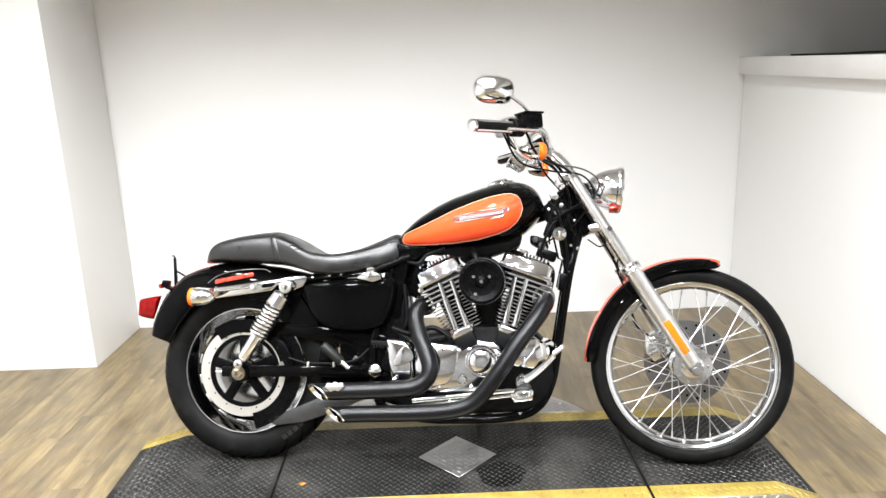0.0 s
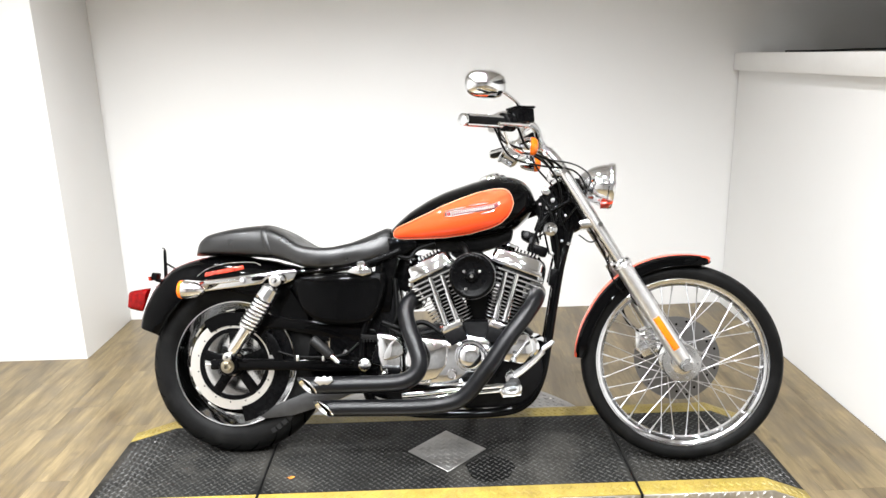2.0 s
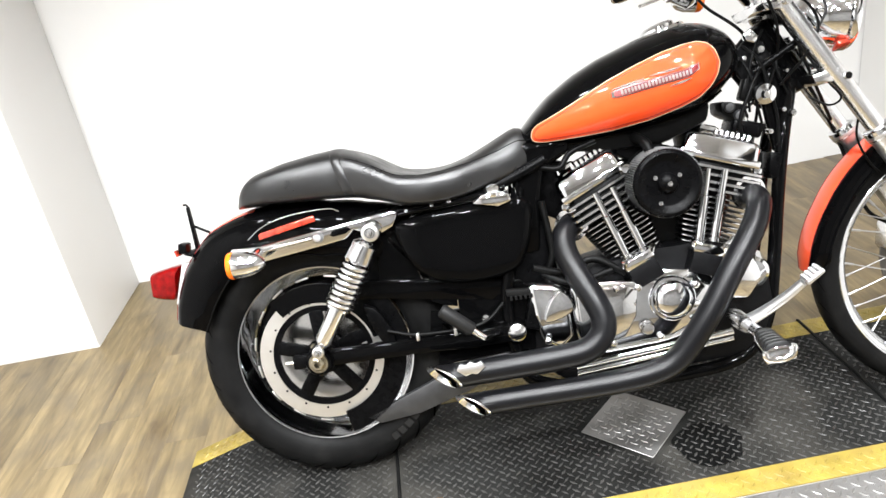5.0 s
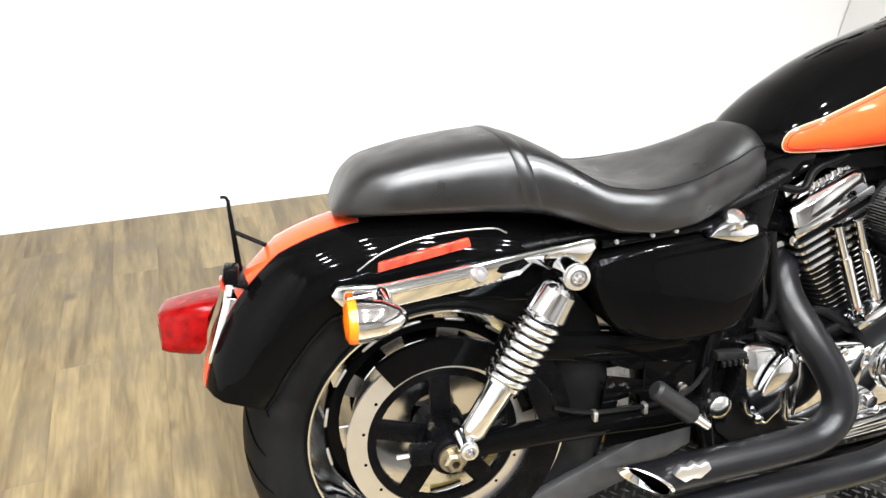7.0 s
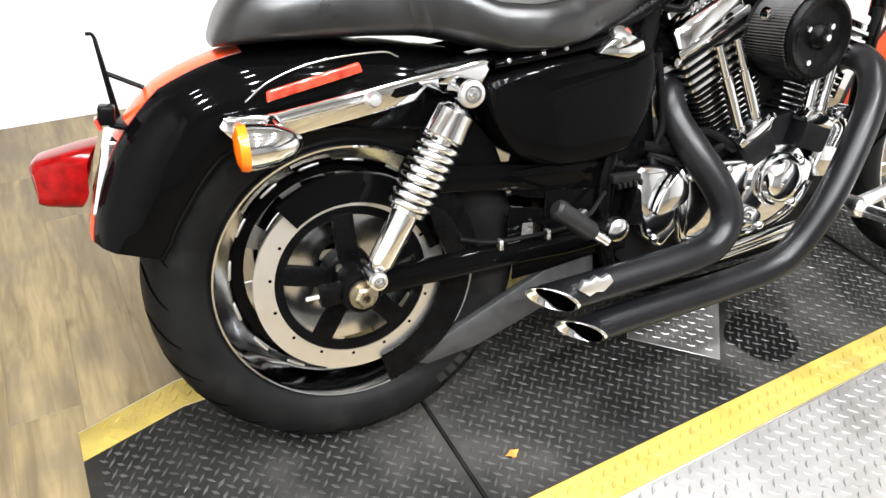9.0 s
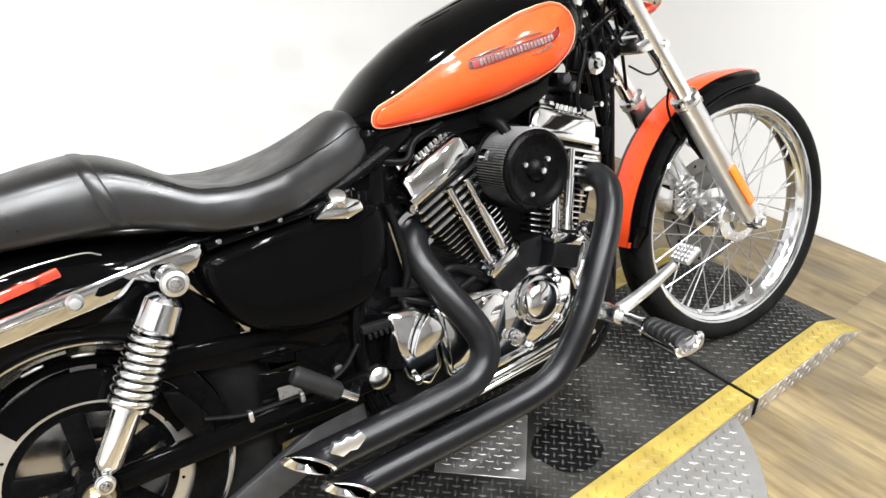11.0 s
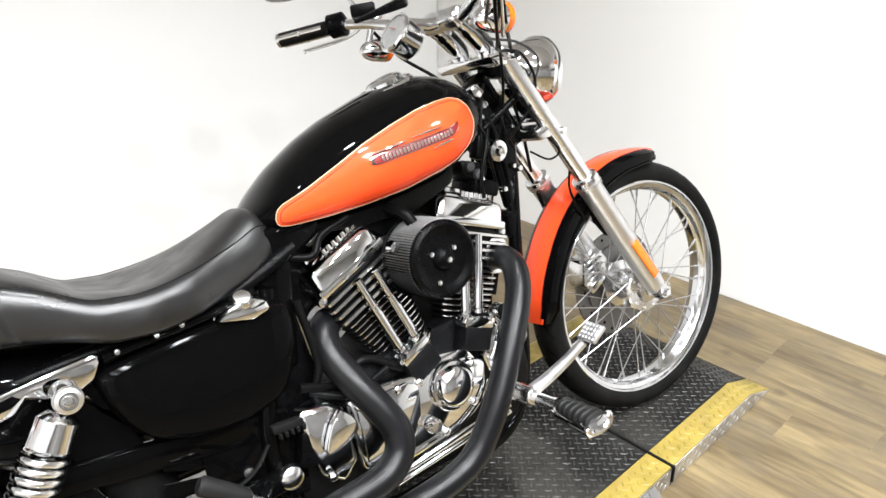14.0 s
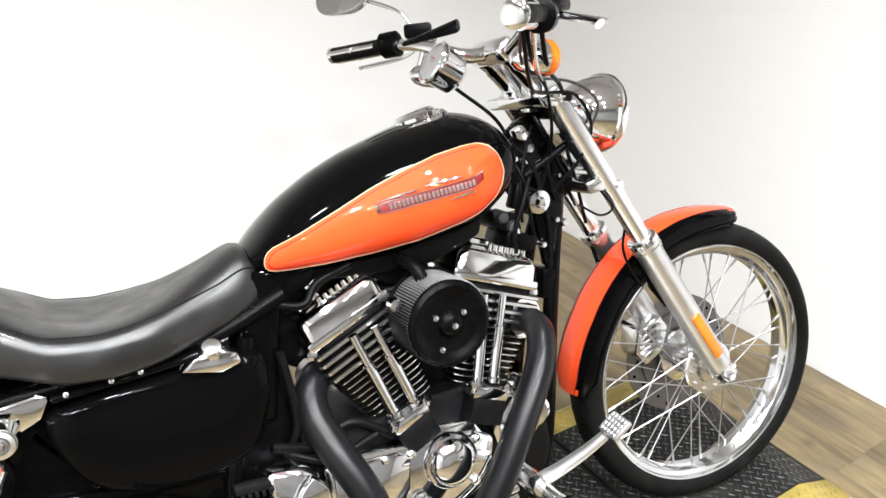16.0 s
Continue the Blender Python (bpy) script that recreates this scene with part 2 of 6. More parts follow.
def loft(bm, rings, closed=True, caps=True, mat=0):
    vs = [[bm.verts.new(p) for p in r] for r in rings]
    n = len(vs[0])
    for a, b in zip(vs, vs[1:]):
        for i in range(n if closed else n - 1):
            f = bm.faces.new((a[i], a[(i + 1) % n], b[(i + 1) % n], b[i]))
            f.material_index = mat
    if caps and closed:
        for r in (vs[0], vs[-1]):
            bm.faces.new(r).material_index = mat
    return vs


def tube(bm, pts, r, seg=12, caps=True, flat=1.0, mat=0):
    """A round bar along the points; r a number or one for each point."""
    pts = [Vector(p) for p in pts]
    rs = r if isinstance(r, (list, tuple)) else [r] * len(pts)
    tan = [(pts[min(i + 1, len(pts) - 1)] - pts[max(i - 1, 0)]).normalized() for i in range(len(pts))]
    side = tan[0].orthogonal().normalized()
    rings = []
    for p, t, q in zip(pts, tan, rs):
        side = (side - t * side.dot(t)).normalized()
        up = t.cross(side)
        rings.append([p + q * (math.cos(a) * side + math.sin(a) * flat * up) for a in (2 * math.pi * k / seg for k in range(seg))])
    loft(bm, rings, True, caps, mat)
    return bm


def lathe(bm, prof, c=(0, 0, 0), axis=(0, 1, 0), seg=32, closed=False, mat=0):
    """Turns (radius, way along the axis) round the axis; closed joins the profile's ends."""
    c, a = Vector(c), Vector(axis).normalized()
    u = (Vector((1, 0, 0)) if abs(a.x) < 0.9 else Vector((0, 0, 1)))
    u = (u - a * u.dot(a)).normalized()
    w = a.cross(u)
    cols = []
    for k in range(seg):
        th = 2 * math.pi * k / seg
        d = math.cos(th) * u + math.sin(th) * w
        cols.append([bm.verts.new(c + a * h + d * max(r, 1e-5)) for r, h in prof])
    n = len(prof)
    for k in range(seg):
        p, q = cols[k], cols[(k + 1) % seg]
        for i in range(n if closed else n - 1):
            j = (i + 1) % n
            bm.faces.new((p[i], p[j], q[j], q[i])).material_index = mat
    if min(r for r, h in prof) < 1e-4:
        bmesh.ops.remove_doubles(bm, verts=bm.verts, dist=2e-5)
    return bm


def prism(bm, poly, y0, y1, bevel=0.0, plane="xz", seg=2):
    """A polygon of the xz (or xy, yz) plane, drawn out between y0 and y1."""
    def at(p, h):
        return {"xz": (p[0], h, p[1]), "xy": (p[0], p[1], h), "yz": (h, p[0], p[1])}[plane]
    a = [bm.verts.new(at(p, y0)) for p in poly]
    b = [bm.verts.new(at(p, y1)) for p in poly]
    n = len(poly)
    faces = [bm.faces.new(a), bm.faces.new(b)] + [bm.faces.new((a[i], a[(i + 1) % n], b[(i + 1) % n], b[i])) for i in range(n)]
    if bevel:
        bmesh.ops.recalc_face_normals(bm, faces=faces)
        edges = list({e for f in faces for e in f.edges})
        bmesh.ops.bevel(bm, geom=edges, offset=bevel, segments=seg, profile=0.5, affect="EDGES", clamp_overlap=True)
    return bm


def lerp(table, x):
    """Reads a smooth-ish table of (x, value) rows."""
    xs, ys = [r[0] for r in table], [r[1] for r in table]
    return float(np.interp(x, xs, ys))


def B():
    return bmesh.new()


# ---- the room ----
BACK, RIGHT, LEFT, COL_X, COL_Y = 1.626, 1.626, -2.352, -1.757, 1.073
floor_ob = tagged(part("floor", box(B(), (0.5, -1.75, -0.056), (6.0, 6.95, 0.1)), M_SUBFLOOR), "pale oak plank floor with brown grain", "floor", kind="structure")
tagged(part("wall_back", box(B(), (0.5, BACK + 0.06, 1.5), (6.0, 0.12, 3.4)), M_WALL), "plain white painted wall behind the motorcycle", "wall", kind="structure")
tagged(part("wall_right", box(B(), (RIGHT + 0.06, -1.75, 0.59), (0.12, 6.74, 1.59)), M_WALL), "white painted half-height side wall", "wall", kind="structure")
# header added out of view to keep lamp light off the space beyond
tagged(part("wall_header", box(B(), (RIGHT + 0.06, -1.75, 2.5), (0.12, 6.74, 1.2)), M_WALL), "unseen white header added to shade the space beyond", "wall", kind="structure")
# added out of view to close the dim space
tagged(part("wall_far", box(B(), (3.45, -1.75, 1.5), (0.12, 6.95, 3.4)), M_DARKWALL), "unseen grey wall added to close the dim space beyond", "wall", kind="structure")
tagged(part("wall_column", box(B(), ((COL_X + LEFT) / 2, (COL_Y + BACK) / 2, 1.5), (COL_X - LEFT, BACK - COL_Y, 3.4), bevel=0.004), M_WALL), "white painted boxed-out corner of the wall", "wall", kind="structure")
tagged(part("wall_left", box(B(), (LEFT - 0.06, -1.8, 1.5), (0.12, 6.85, 3.4)), M_WALL), "plain white painted wall meeting the boxed-out corner", "wall", kind="structure")
# out of view, there to be mirrored in chrome and gloss black
tagged(part("wall_front", box(B(), (0.5, -5.2, 1.5), (6.0, 0.12, 3.4)), M_DARKWALL), "unseen grey wall, toned for what chrome and black paint reflect", "wall", kind="structure")
tagged(part("ceiling", box(B(), (0.5, -1.75, CEIL + 0.05), (6.0, 6.95, 0.1)), M_CEIL), "plain pale ceiling", "ceiling", kind="structure")
bm = prism(B(), [(RIGHT - 0.03, 1.302), (RIGHT, 1.302), (RIGHT, 1.392), (RIGHT - 0.03, 1.392)], -4.8, BACK - 0.002, 0.003)
tagged(part("trim", bm, M_TRIM), "white painted ledge board along the side wall", "trim", kind="structure")
cable = part("cable", tube(B(), spline([(RIGHT - 0.012, 1.1, 1.396), (RIGHT - 0.014, 0.7, 1.397), (RIGHT - 0.01, 0.45, 1.4), (RIGHT - 0.013, -0.2, 1.4), (RIGHT - 0.012, -1.5, 1.398)], 6), 0.0045, 8), M_PLASTIC)
tagged(cable, "thin black cable lying along the ledge board", "cable")


# ---- the low lift and its turntable ----
ZP, XS1, XS2, YIN, YOUT, XR, XE, XW = 0.058, 0.61, -0.619, 0.229, 0.303, 1.03, 1.172, 1.216


def lug(bm, x, y, z, ang, l=0.0116, w=0.0037, h=0.0022, slope=0.0):
    """One raised lozenge of tread."""
    ca, sa = math.cos(ang), math.sin(ang)

    def q(a, b, hh):
        px, py = x + a * ca - b * sa, y + a * sa + b * ca
        return bm.verts.new((px, py, z + hh + slope * (px - x)))
    base = [q(-l, 0, 0), q(0, -w, 0), q(l, 0, 0), q(0, w, 0)]
    top = [q(-l * 0.6, 0, h), q(0, -w * 0.5, h), q(l * 0.6, 0, h), q(0, w * 0.5, h)]
    for i in range(4):
        bm.faces.new((base[i], base[(i + 1) % 4], top[(i + 1) % 4], top[i]))
    bm.faces.new(top)


def treads(x0, x1, y0, y1, inside, height, pitch=0.0187):
    """Lugs end to flank in a weave turned by 45 degrees to the deck, each worn a little differently."""
    bm = B()
    rng = random.Random(int(1000 * (x1 + 3 * y1)))
    dx = pitch / math.sqrt(2)
    for i in range(int((x1 - x0) / dx) + 1):
        for j in range(int((y1 - y0) / (2 * dx)) + 1):
            x, y = x0 + (i + 0.5) * dx, y0 + (2 * j + 0.5 + i % 2) * dx
            if x < x1 and y < y1 - 0.004 and inside(x, y):
                z, s = height(x)
                wear = rng.uniform(0.82, 1.04)
                lug(bm, x, y, z, radians((45 if i % 2 else -45) + rng.uniform(-3, 3)), 0.0118 * wear, 0.0036 * rng.uniform(0.8, 1.1), 0.0022 * rng.uniform(0.7, 1.1), slope=s)
    return bm


def deck_height(x):
    a = abs(x)
    if a <= XR:
        return ZP, 0.0
    k = (0.003 - ZP) / ((XE if x > 0 else XW) - XR)
    return max(0.003, ZP + k * (a - XR)), k * (1 if x > 0 else -1)


def deck(x0, x1, ramp, y0, y1, top=0.0, bottom=0.0):
    """A length of deck between y0 and y1, with its ramp outward at one end."""
    poly = [(x0, bottom), (x1, bottom), (x1, ZP + top), (x0, ZP + top)]
    if ramp == 1:
        poly = [(x0, bottom), (XE, bottom), (XE, 0.003 + top), (XR, ZP + top), (x0, ZP + top)]
    if ramp == -1:
        poly = [(-XW, bottom), (x1, bottom), (x1, ZP + top), (-XR, ZP + top), (-XW, 0.003 + top)]
    return prism(B(), poly, y0, y1, 0.0012, seg=1)


lift = thing("motorcycle_lift", "low motorcycle display platform with black tread mat and yellow edges", "platform")
for nm, x0, x1, ramp in (("centre_section", XS2 + 0.004, XS1 - 0.004, 0), ("end_section", XS1 + 0.004, XE, 1), ("end_section", -XW, XS2 - 0.004, -1)):
    sec = part(nm, deck(x0, x1, ramp, -YIN, YIN), M_MAT, lift, "black rubber tread mat")
    for s in (-1, 1):
        part("edge_stripe", deck(x0, x1, ramp, *sorted((s * (YIN + 0.0005), s * (YOUT - 0.003))), top=0.0005), M_YELLOW, sec, "yellow painted tread edge")
        part("side_plate", deck(x0, x1, ramp, *sorted((s * (YOUT - 0.0028), s * YOUT)), top=-0.002), M_TREADPLATE, sec, "silver tread plate side")
for xs in (XS1, XS2):
    rod = part("hinge_rod", tube(B(), [(xs, -YOUT - 0.002, ZP + 0.0005), (xs, YOUT + 0.002, ZP + 0.0005)], 0.0042, 8), M_RUBBER, lift, "black rubber strip in the joint between sections")
    for s in (-1, 1):
        part("strip_end", box(B(), (xs, s * (YOUT + 0.002), ZP - 0.022), (0.008, 0.006, 0.05), bevel=0.002), M_RUBBER, rod)


def side_lugs(s):
    """Raised lozenges on the upright side plate."""
    bm = B()
    n = int((XE + XW) / 0.021)
    for i in range(n):
        for j in range(3):
            x, z = -XW + (i + 0.5) * 0.021, 0.011 + 0.018 * j
            top = deck_height(x)[0] - 0.008
            if z > top or abs(x - XS1) < 0.014 or abs(x - XS2) < 0.014:
                continue
            if math.hypot(x, YOUT) < RD and z < ZP:
                continue
            a = radians(50 if (i + j) % 2 else -50)
            ring = []
            for k, h in ((1.0, 0.0), (0.55, 0.0016)):
                ring.append([V(x + k * (u * math.cos(a) - v * math.sin(a)), s * (YOUT + h), z + k * (u * math.sin(a) + v * math.cos(a))) for u, v in ((-0.009, 0), (0, -0.0032), (0.009, 0), (0, 0.0032))])
            loft(bm, ring, True, False)
            vs = [bm.verts.new(p) for p in ring[1]]
            bm.faces.new(vs)
    return bm


RD = 0.605
for s in (-1, 1):
    tagged(part("side_lug", side_lugs(s), M_TREADPLATE, lift, "raised silver tread pattern"), kind="stuff")
XD = 0.139


def in_diamond(x, y, d=XD):
    return abs(x) + abs(y) < d


tagged(part("tread_lug", treads(-XW, XE, -YIN + 0.004, YIN - 0.004, lambda x, y: not in_diamond(x, y, XD + 0.012) and abs(x - XS1) > 0.012 and abs(x - XS2) > 0.012 and -XW + 0.02 < x < XE - 0.02, deck_height), M_LUG, lift, "raised black tread pattern"), kind="stuff")
for s in (-1, 1):
    y0, y1 = sorted((s * (YIN + 0.008), s * (YOUT - 0.006)))
    tagged(part("stripe_lug", treads(-XW, XE, y0, y1, lambda x, y: abs(x - XS1) > 0.012 and abs(x - XS2) > 0.012 and -XW + 0.02 < x < XE - 0.02, lambda x: (deck_height(x)[0] + 0.0005, deck_height(x)[1])), M_YELLOW, lift, "raised yellow tread pattern"), kind="stuff")
dia = part("diamond_plate", prism(B(), [(-XD, 0), (0, -XD), (XD, 0), (0, XD)], ZP + 0.0004, ZP + 0.0035, 0.001, "xy", 1), M_WING, lift, "silver diamond-shaped tread plate")
tagged(part("plate_lug", treads(-XD, XD, -XD, XD, lambda x, y: in_diamond(x, y, XD - 0.018), lambda x: (ZP + 0.0035, 0.0)), M_WING, dia), kind="stuff")

table = thing("turntable", "round silver tread-plate turntable under the platform", "turntable")
for s in (-1, 1):
    a0 = math.asin((YOUT + 0.0008) / RD)
    arc = [(RD * math.cos(a), s * RD * math.sin(a)) for a in np.linspace(a0, math.pi - a0, 48)]
    wing = part("turntable_wing", prism(B(), arc, 0.0, ZP - 0.002, 0.0012, "xy", 1), M_WING, table, "silver tread plate segment")
    y0, y1 = sorted((s * (YOUT + 0.008), s * RD))
    tagged(part("wing_lug", treads(-RD, RD, y0, y1, lambda x, y: math.hypot(x, y) < RD - 0.018, lambda x: (ZP - 0.002, 0.0), 0.021), M_WING, wing), kind="stuff")
    for a in (0.72, 1.1, 1.57, 2.04, 2.42):
        bm = lathe(B(), [(0, 0.0012), (0.0045, 0.001), (0.0055, 0)], ((RD - 0.03) * math.cos(a), s * (RD - 0.03) * math.sin(a), ZP - 0.002), (0, 0, 1), 12)
        part("screw", bm, M_STEEL, wing)

film = B()
loft(film, [[V(0.144 + r * (0.081 + 0.006 * math.sin(3 * a) + 0.003 * math.sin(7 * a + 1)) * math.cos(a), -0.125 + r * (0.081 + 0.005 * math.sin(2 * a + 1)) * math.sin(a), ZP + h) for a in (2 * math.pi * k / 40 for k in range(40))] for r, h in ((1, 0.0001), (0.97, 0.0003), (0.4, 0.0004), (0.02, 0.0004))])
tagged(part("oil_stain", film, M_OIL), "glossy black oil patch on the tread mat", "stain")
leaf = B()
loft(leaf, [[V(-0.529 + 0.012 * math.cos(a) * (1 + 0.35 * math.sin(3 * a)), -0.142 + 0.007 * math.sin(a) * (1 + 0.3 * math.cos(4 * a)), ZP + 0.0024 + h + 0.0015 * math.sin(2 * a)) for a in (2 * math.pi * k / 20 for k in range(20))] for h in (0.0, 0.0008)])
tagged(part("leaf", leaf, M_LEAF), "small dry orange leaf scrap on the mat", "leaf")


# ---- the motorcycle: its wheels lie in its own xz plane, front towards +x, right side towards -y ----
BIKE = pose(0.029, -0.024, ZP + 0.001, -16.3, -0.4, -6.47)
bike = thing("motorcycle", "black and orange cruiser motorcycle leaning on its side stand", "motorcycle", at=BIKE)
FW, RW = V(0.773, 0, 0.333), V(-0.774, 0, 0.319)


def torus_tyre(c, R, w, rim, flat=0.5):
    """Tyre section: round crown, flanks down to the bead."""
    h = R - rim
    prof = []
    for k in range(13):
        a = math.pi * k / 12
        s, r = -math.cos(a), math.sin(a)
        prof.append((R - h * flat + h * flat * r ** 0.85, s * w))
    prof = [(rim, -w * 0.62), (rim + h * 0.2, -w * 0.9)] + prof + [(rim + h * 0.2, w * 0.9), (rim, w * 0.62)]
    return lathe(B(), prof, c, (0, 1, 0), 96, closed=True)


def ring_plate(bm, c, r0, r1, y0, y1, a0=0.0, a1=360.0, seg=48):
    """A flat ring, or a length of one, of some thickness."""
    full = a1 - a0 >= 359.9
    n = max(3, int(seg * (a1 - a0) / 360)) + (0 if full else 1)
    rings = []
    for k in range(n):
        a = radians(a0 + (a1 - a0) * k / (n if full else n - 1))
        d = V(math.cos(a), 0, math.sin(a))
        rings.append([c + d * r0 + V(0, y0, 0), c + d * r1 + V(0, y0, 0), c + d * r1 + V(0, y1, 0), c + d * r0 + V(0, y1, 0)])
    if full:
        rings.append(rings[0])
    loft(bm, rings, True, not full)
    if full:
        bmesh.ops.remove_doubles(bm, verts=bm.verts, dist=1e-5)
    return bm


def grooves(parent, c, R, w, count, sweep, width, label=""):
    """Slanted black strips laid on the tread's shoulders as the shade of grooves."""
    bm = B()
    for i in range(count):
        for s in (-1, 1):
            a0 = 2 * math.pi * (i + (0.5 if s > 0 else 0)) / count
            rows = []
            for k in range(9):
                f = k / 8
                y = s * w * (0.2 + 0.75 * f)
                h = (1 - min(1, abs(y) / w) ** 2) ** 0.425
                r = R[0] + (R[1] - R[0]) * h + 0.0004
                a, q = a0 + sweep * f * f, width * math.sin(math.pi * (0.12 + 0.8 * f)) / r
                rows.append([c + V(r * math.cos(a - q), y, r * math.sin(a - q)), c + V(r * math.cos(a + q), y, r * math.sin(a + q))])
            loft(bm, rows, False, False)
    return tagged(part("tread_groove", bm, M_RECESS, parent, label), kind="stuff")


M_BAR = material("raised_rubber", (0.009, 0.009, 0.009), 0.45, spec=0.2, vary=0.2, scale=30)
# dull black that stands for the shade in grooves, holes and bores
M_RECESS = material("recess_shade_black", (0.001, 0.001, 0.001), 0.9, spec=0.0)
M_BRONZE = material("yellow_zinc_steel", (0.36, 0.32, 0.24), 0.34, 1.0, vary=0.2, scale=40, rough_vary=0.1)

# front wheel
bm = lathe(B(), [(0.283, -0.033), (0.2865, -0.0365), (0.283, -0.0385), (0.2795, -0.0375), (0.2775, -0.031), (0.27, -0.0285), (0.2665, -0.024), (0.264, -0.013), (0.2585, -0.008), (0.2585, 0.008), (0.264, 0.013), (0.2665, 0.024), (0.27, 0.0285), (0.2775, 0.031), (0.2795, 0.0375), (0.283, 0.0385), (0.2865, 0.0365), (0.283, 0.033), (0.27, 0.02), (0.267, 0), (0.27, -0.02)], FW, (0, 1, 0), 96, closed=True)
fwheel = part("front_wheel", bm, M_RIM, bike, "chrome laced wire-spoke wheel")
part("tyre", torus_tyre(FW, 0.334, 0.046, 0.277), M_RUBBER, fwheel, "black grooved tyre")
grooves(fwheel, FW, (0.304, 0.334), 0.046, 30, 0.16, 0.0022)
hub = lathe(B(), [(0.0, -0.076), (0.018, -0.076), (0.02, -0.062), (0.034, -0.058), (0.038, -0.05), (0.062, -0.048), (0.066, -0.044), (0.066, -0.038), (0.042, -0.032), (0.034, -0.015), (0.034, 0.015), (0.042, 0.032), (0.064, 0.04), (0.064, 0.05), (0.03, 0.055), (0.0, 0.055)], FW, (0, 1, 0), 40)
hub = part("hub", hub, M_ALU, fwheel, "polished aluminium hub")
for i in range(10):
    a = 2 * math.pi * i / 10
    part("bolt", lathe(B(), [(0, -0.0525), (0.0045, -0.052), (0.005, -0.047)], FW + V(0.052 * math.cos(a), 0, 0.052 * math.sin(a)), (0, 1, 0), 8), M_CHROME_WORN, hub)
for i in range(40):
    s = -1 if i % 2 else 1
    a = 2 * math.pi * (i + 0.5) / 40
    b = a + radians(52) * (1 if (i // 2) % 2 else -1)
    p = FW + V(0.058 * math.cos(b), s * 0.043, 0.058 * math.sin(b))
    q = FW + V(0.2625 * math.cos(a), s * 0.008, 0.2625 * math.sin(a))
    part("spoke", tube(B(), [p, p.lerp(q, 0.9), p.lerp(q, 0.905), q], [0.0017, 0.0017, 0.0032, 0.0032], 6), M_SPOKE, fwheel)
disc = part("brake_disc", ring_plate(B(), FW, 0.104, 0.146, 0.062, 0.067, seg=64), M_DISC, fwheel, "brushed steel brake disc")
part("disc_carrier", ring_plate(B(), FW, 0.05, 0.107, 0.057, 0.063, seg=40), M_DISC, disc)
# black caps on the disc's face stand for shaded holes
bm = B()
for i in range(24):
    a = 2 * math.pi * i / 24
    lathe(bm, [(0, 0.0612), (0.004, 0.0613), (0.0044, 0.0619)], FW + V((0.118 + 0.014 * (i % 2)) * math.cos(a), 0, (0.118 + 0.014 * (i % 2)) * math.sin(a)), (0, 1, 0), 8)
tagged(part("disc_hole", bm, M_RECESS, disc), kind="stuff")
part("wheel_spacer", lathe(B(), [(0.021, -0.1), (0.021, -0.072)], FW, (0, 1, 0), 20), M_CHROME, fwheel)
bm = lathe(B(), [(0, -0.122), (0.009, -0.122), (0.0105, -0.117), (0.0105, -0.098), (0.017, -0.098), (0.017, -0.09)], FW, (0, 1, 0), 6)
part("axle_nut", bm, M_CHROME_WORN, fwheel, "chrome axle nut")

# rear wheel
bm = lathe(B(), [(0.218, -0.058), (0.2225, -0.063), (0.2205, -0.0665), (0.2175, -0.066), (0.212, -0.058), (0.203, -0.044), (0.193, -0.03), (0.186, -0.018), (0.183, -0.004), (0.182, 0.03), (0.196, 0.056), (0.215, 0.064), (0.223, 0.062), (0.218, 0.058), (0.203, 0.03), (0.206, -0.03)], RW, (0, 1, 0), 80, closed=True)
rwheel = part("rear_wheel", bm, M_CHROME, bike, "chrome slotted disc wheel")
part("tyre", torus_tyre(RW, 0.321, 0.075, 0.212, 0.55), M_RUBBER, rwheel, "wide black tyre")
grooves(rwheel, RW, (0.262, 0.321), 0.075, 26, 0.2, 0.0045)
for i, (a0, a1) in enumerate(((-60, -56.5), (-55, -51.5), (-50, -46), (-44.5, -41), (-39.5, -36), (-34, -31))):
    part("sidewall_bar", ring_plate(B(), RW, 0.262, 0.279, -0.0758, -0.07, a0, a1, 360), M_BAR, rwheel, "raised sidewall marking")
bm = B()
ring_plate(bm, RW, 0.04, 0.142, 0.0, 0.006, seg=48)
# gloss black here imitates chrome that mirrors the dark wheel well
part("disc_rim", ring_plate(B(), RW, 0.164, 0.186, -0.001, 0.005, seg=48), M_BLACK, rwheel, "outer ring of the wheel disc, blackened for its dark reflection")
for i in range(10):
    part("disc_web", ring_plate(B(), RW, 0.1425, 0.165, 0.0, 0.006, 36 * i, 36 * i + 14, 80), M_ALU, rwheel)
part("wheel_disc", bm, M_ALU, rwheel, "polished slotted wheel disc")
for i in range(16):
    a = 2 * math.pi * (i + 0.5) / 16
    c = RW + V(0.1885 * math.cos(a), -0.021, 0.1885 * math.sin(a))
    # pale solid insert in place of an open slot with bright floor behind
    part("rim_slot", box(B(), c, (0.034, 0.009, 0.005), (0, 90 - math.degrees(a), 0), 0.002, 2), M_STEEL, rwheel, "pale insert standing for a slot with light beyond")
disc = part("brake_disc", ring_plate(B(), RW, 0.127, 0.16, -0.078, -0.072, seg=64), M_STEEL, rwheel, "brushed steel brake disc")
# holes are black caps too, their darkness put into the colour
bm = B()
for i in range(15):
    a = 2 * math.pi * i / 15
    lathe(bm, [(0, -0.0785), (0.0028, -0.0784), (0.003, -0.078)], RW + V(0.134 * math.cos(a), 0, 0.134 * math.sin(a)), (0, 1, 0), 8)
tagged(part("disc_hole", bm, M_RECESS, disc), kind="stuff")
bm = ring_plate(B(), RW, 0.112, 0.13, -0.076, -0.066, seg=48)
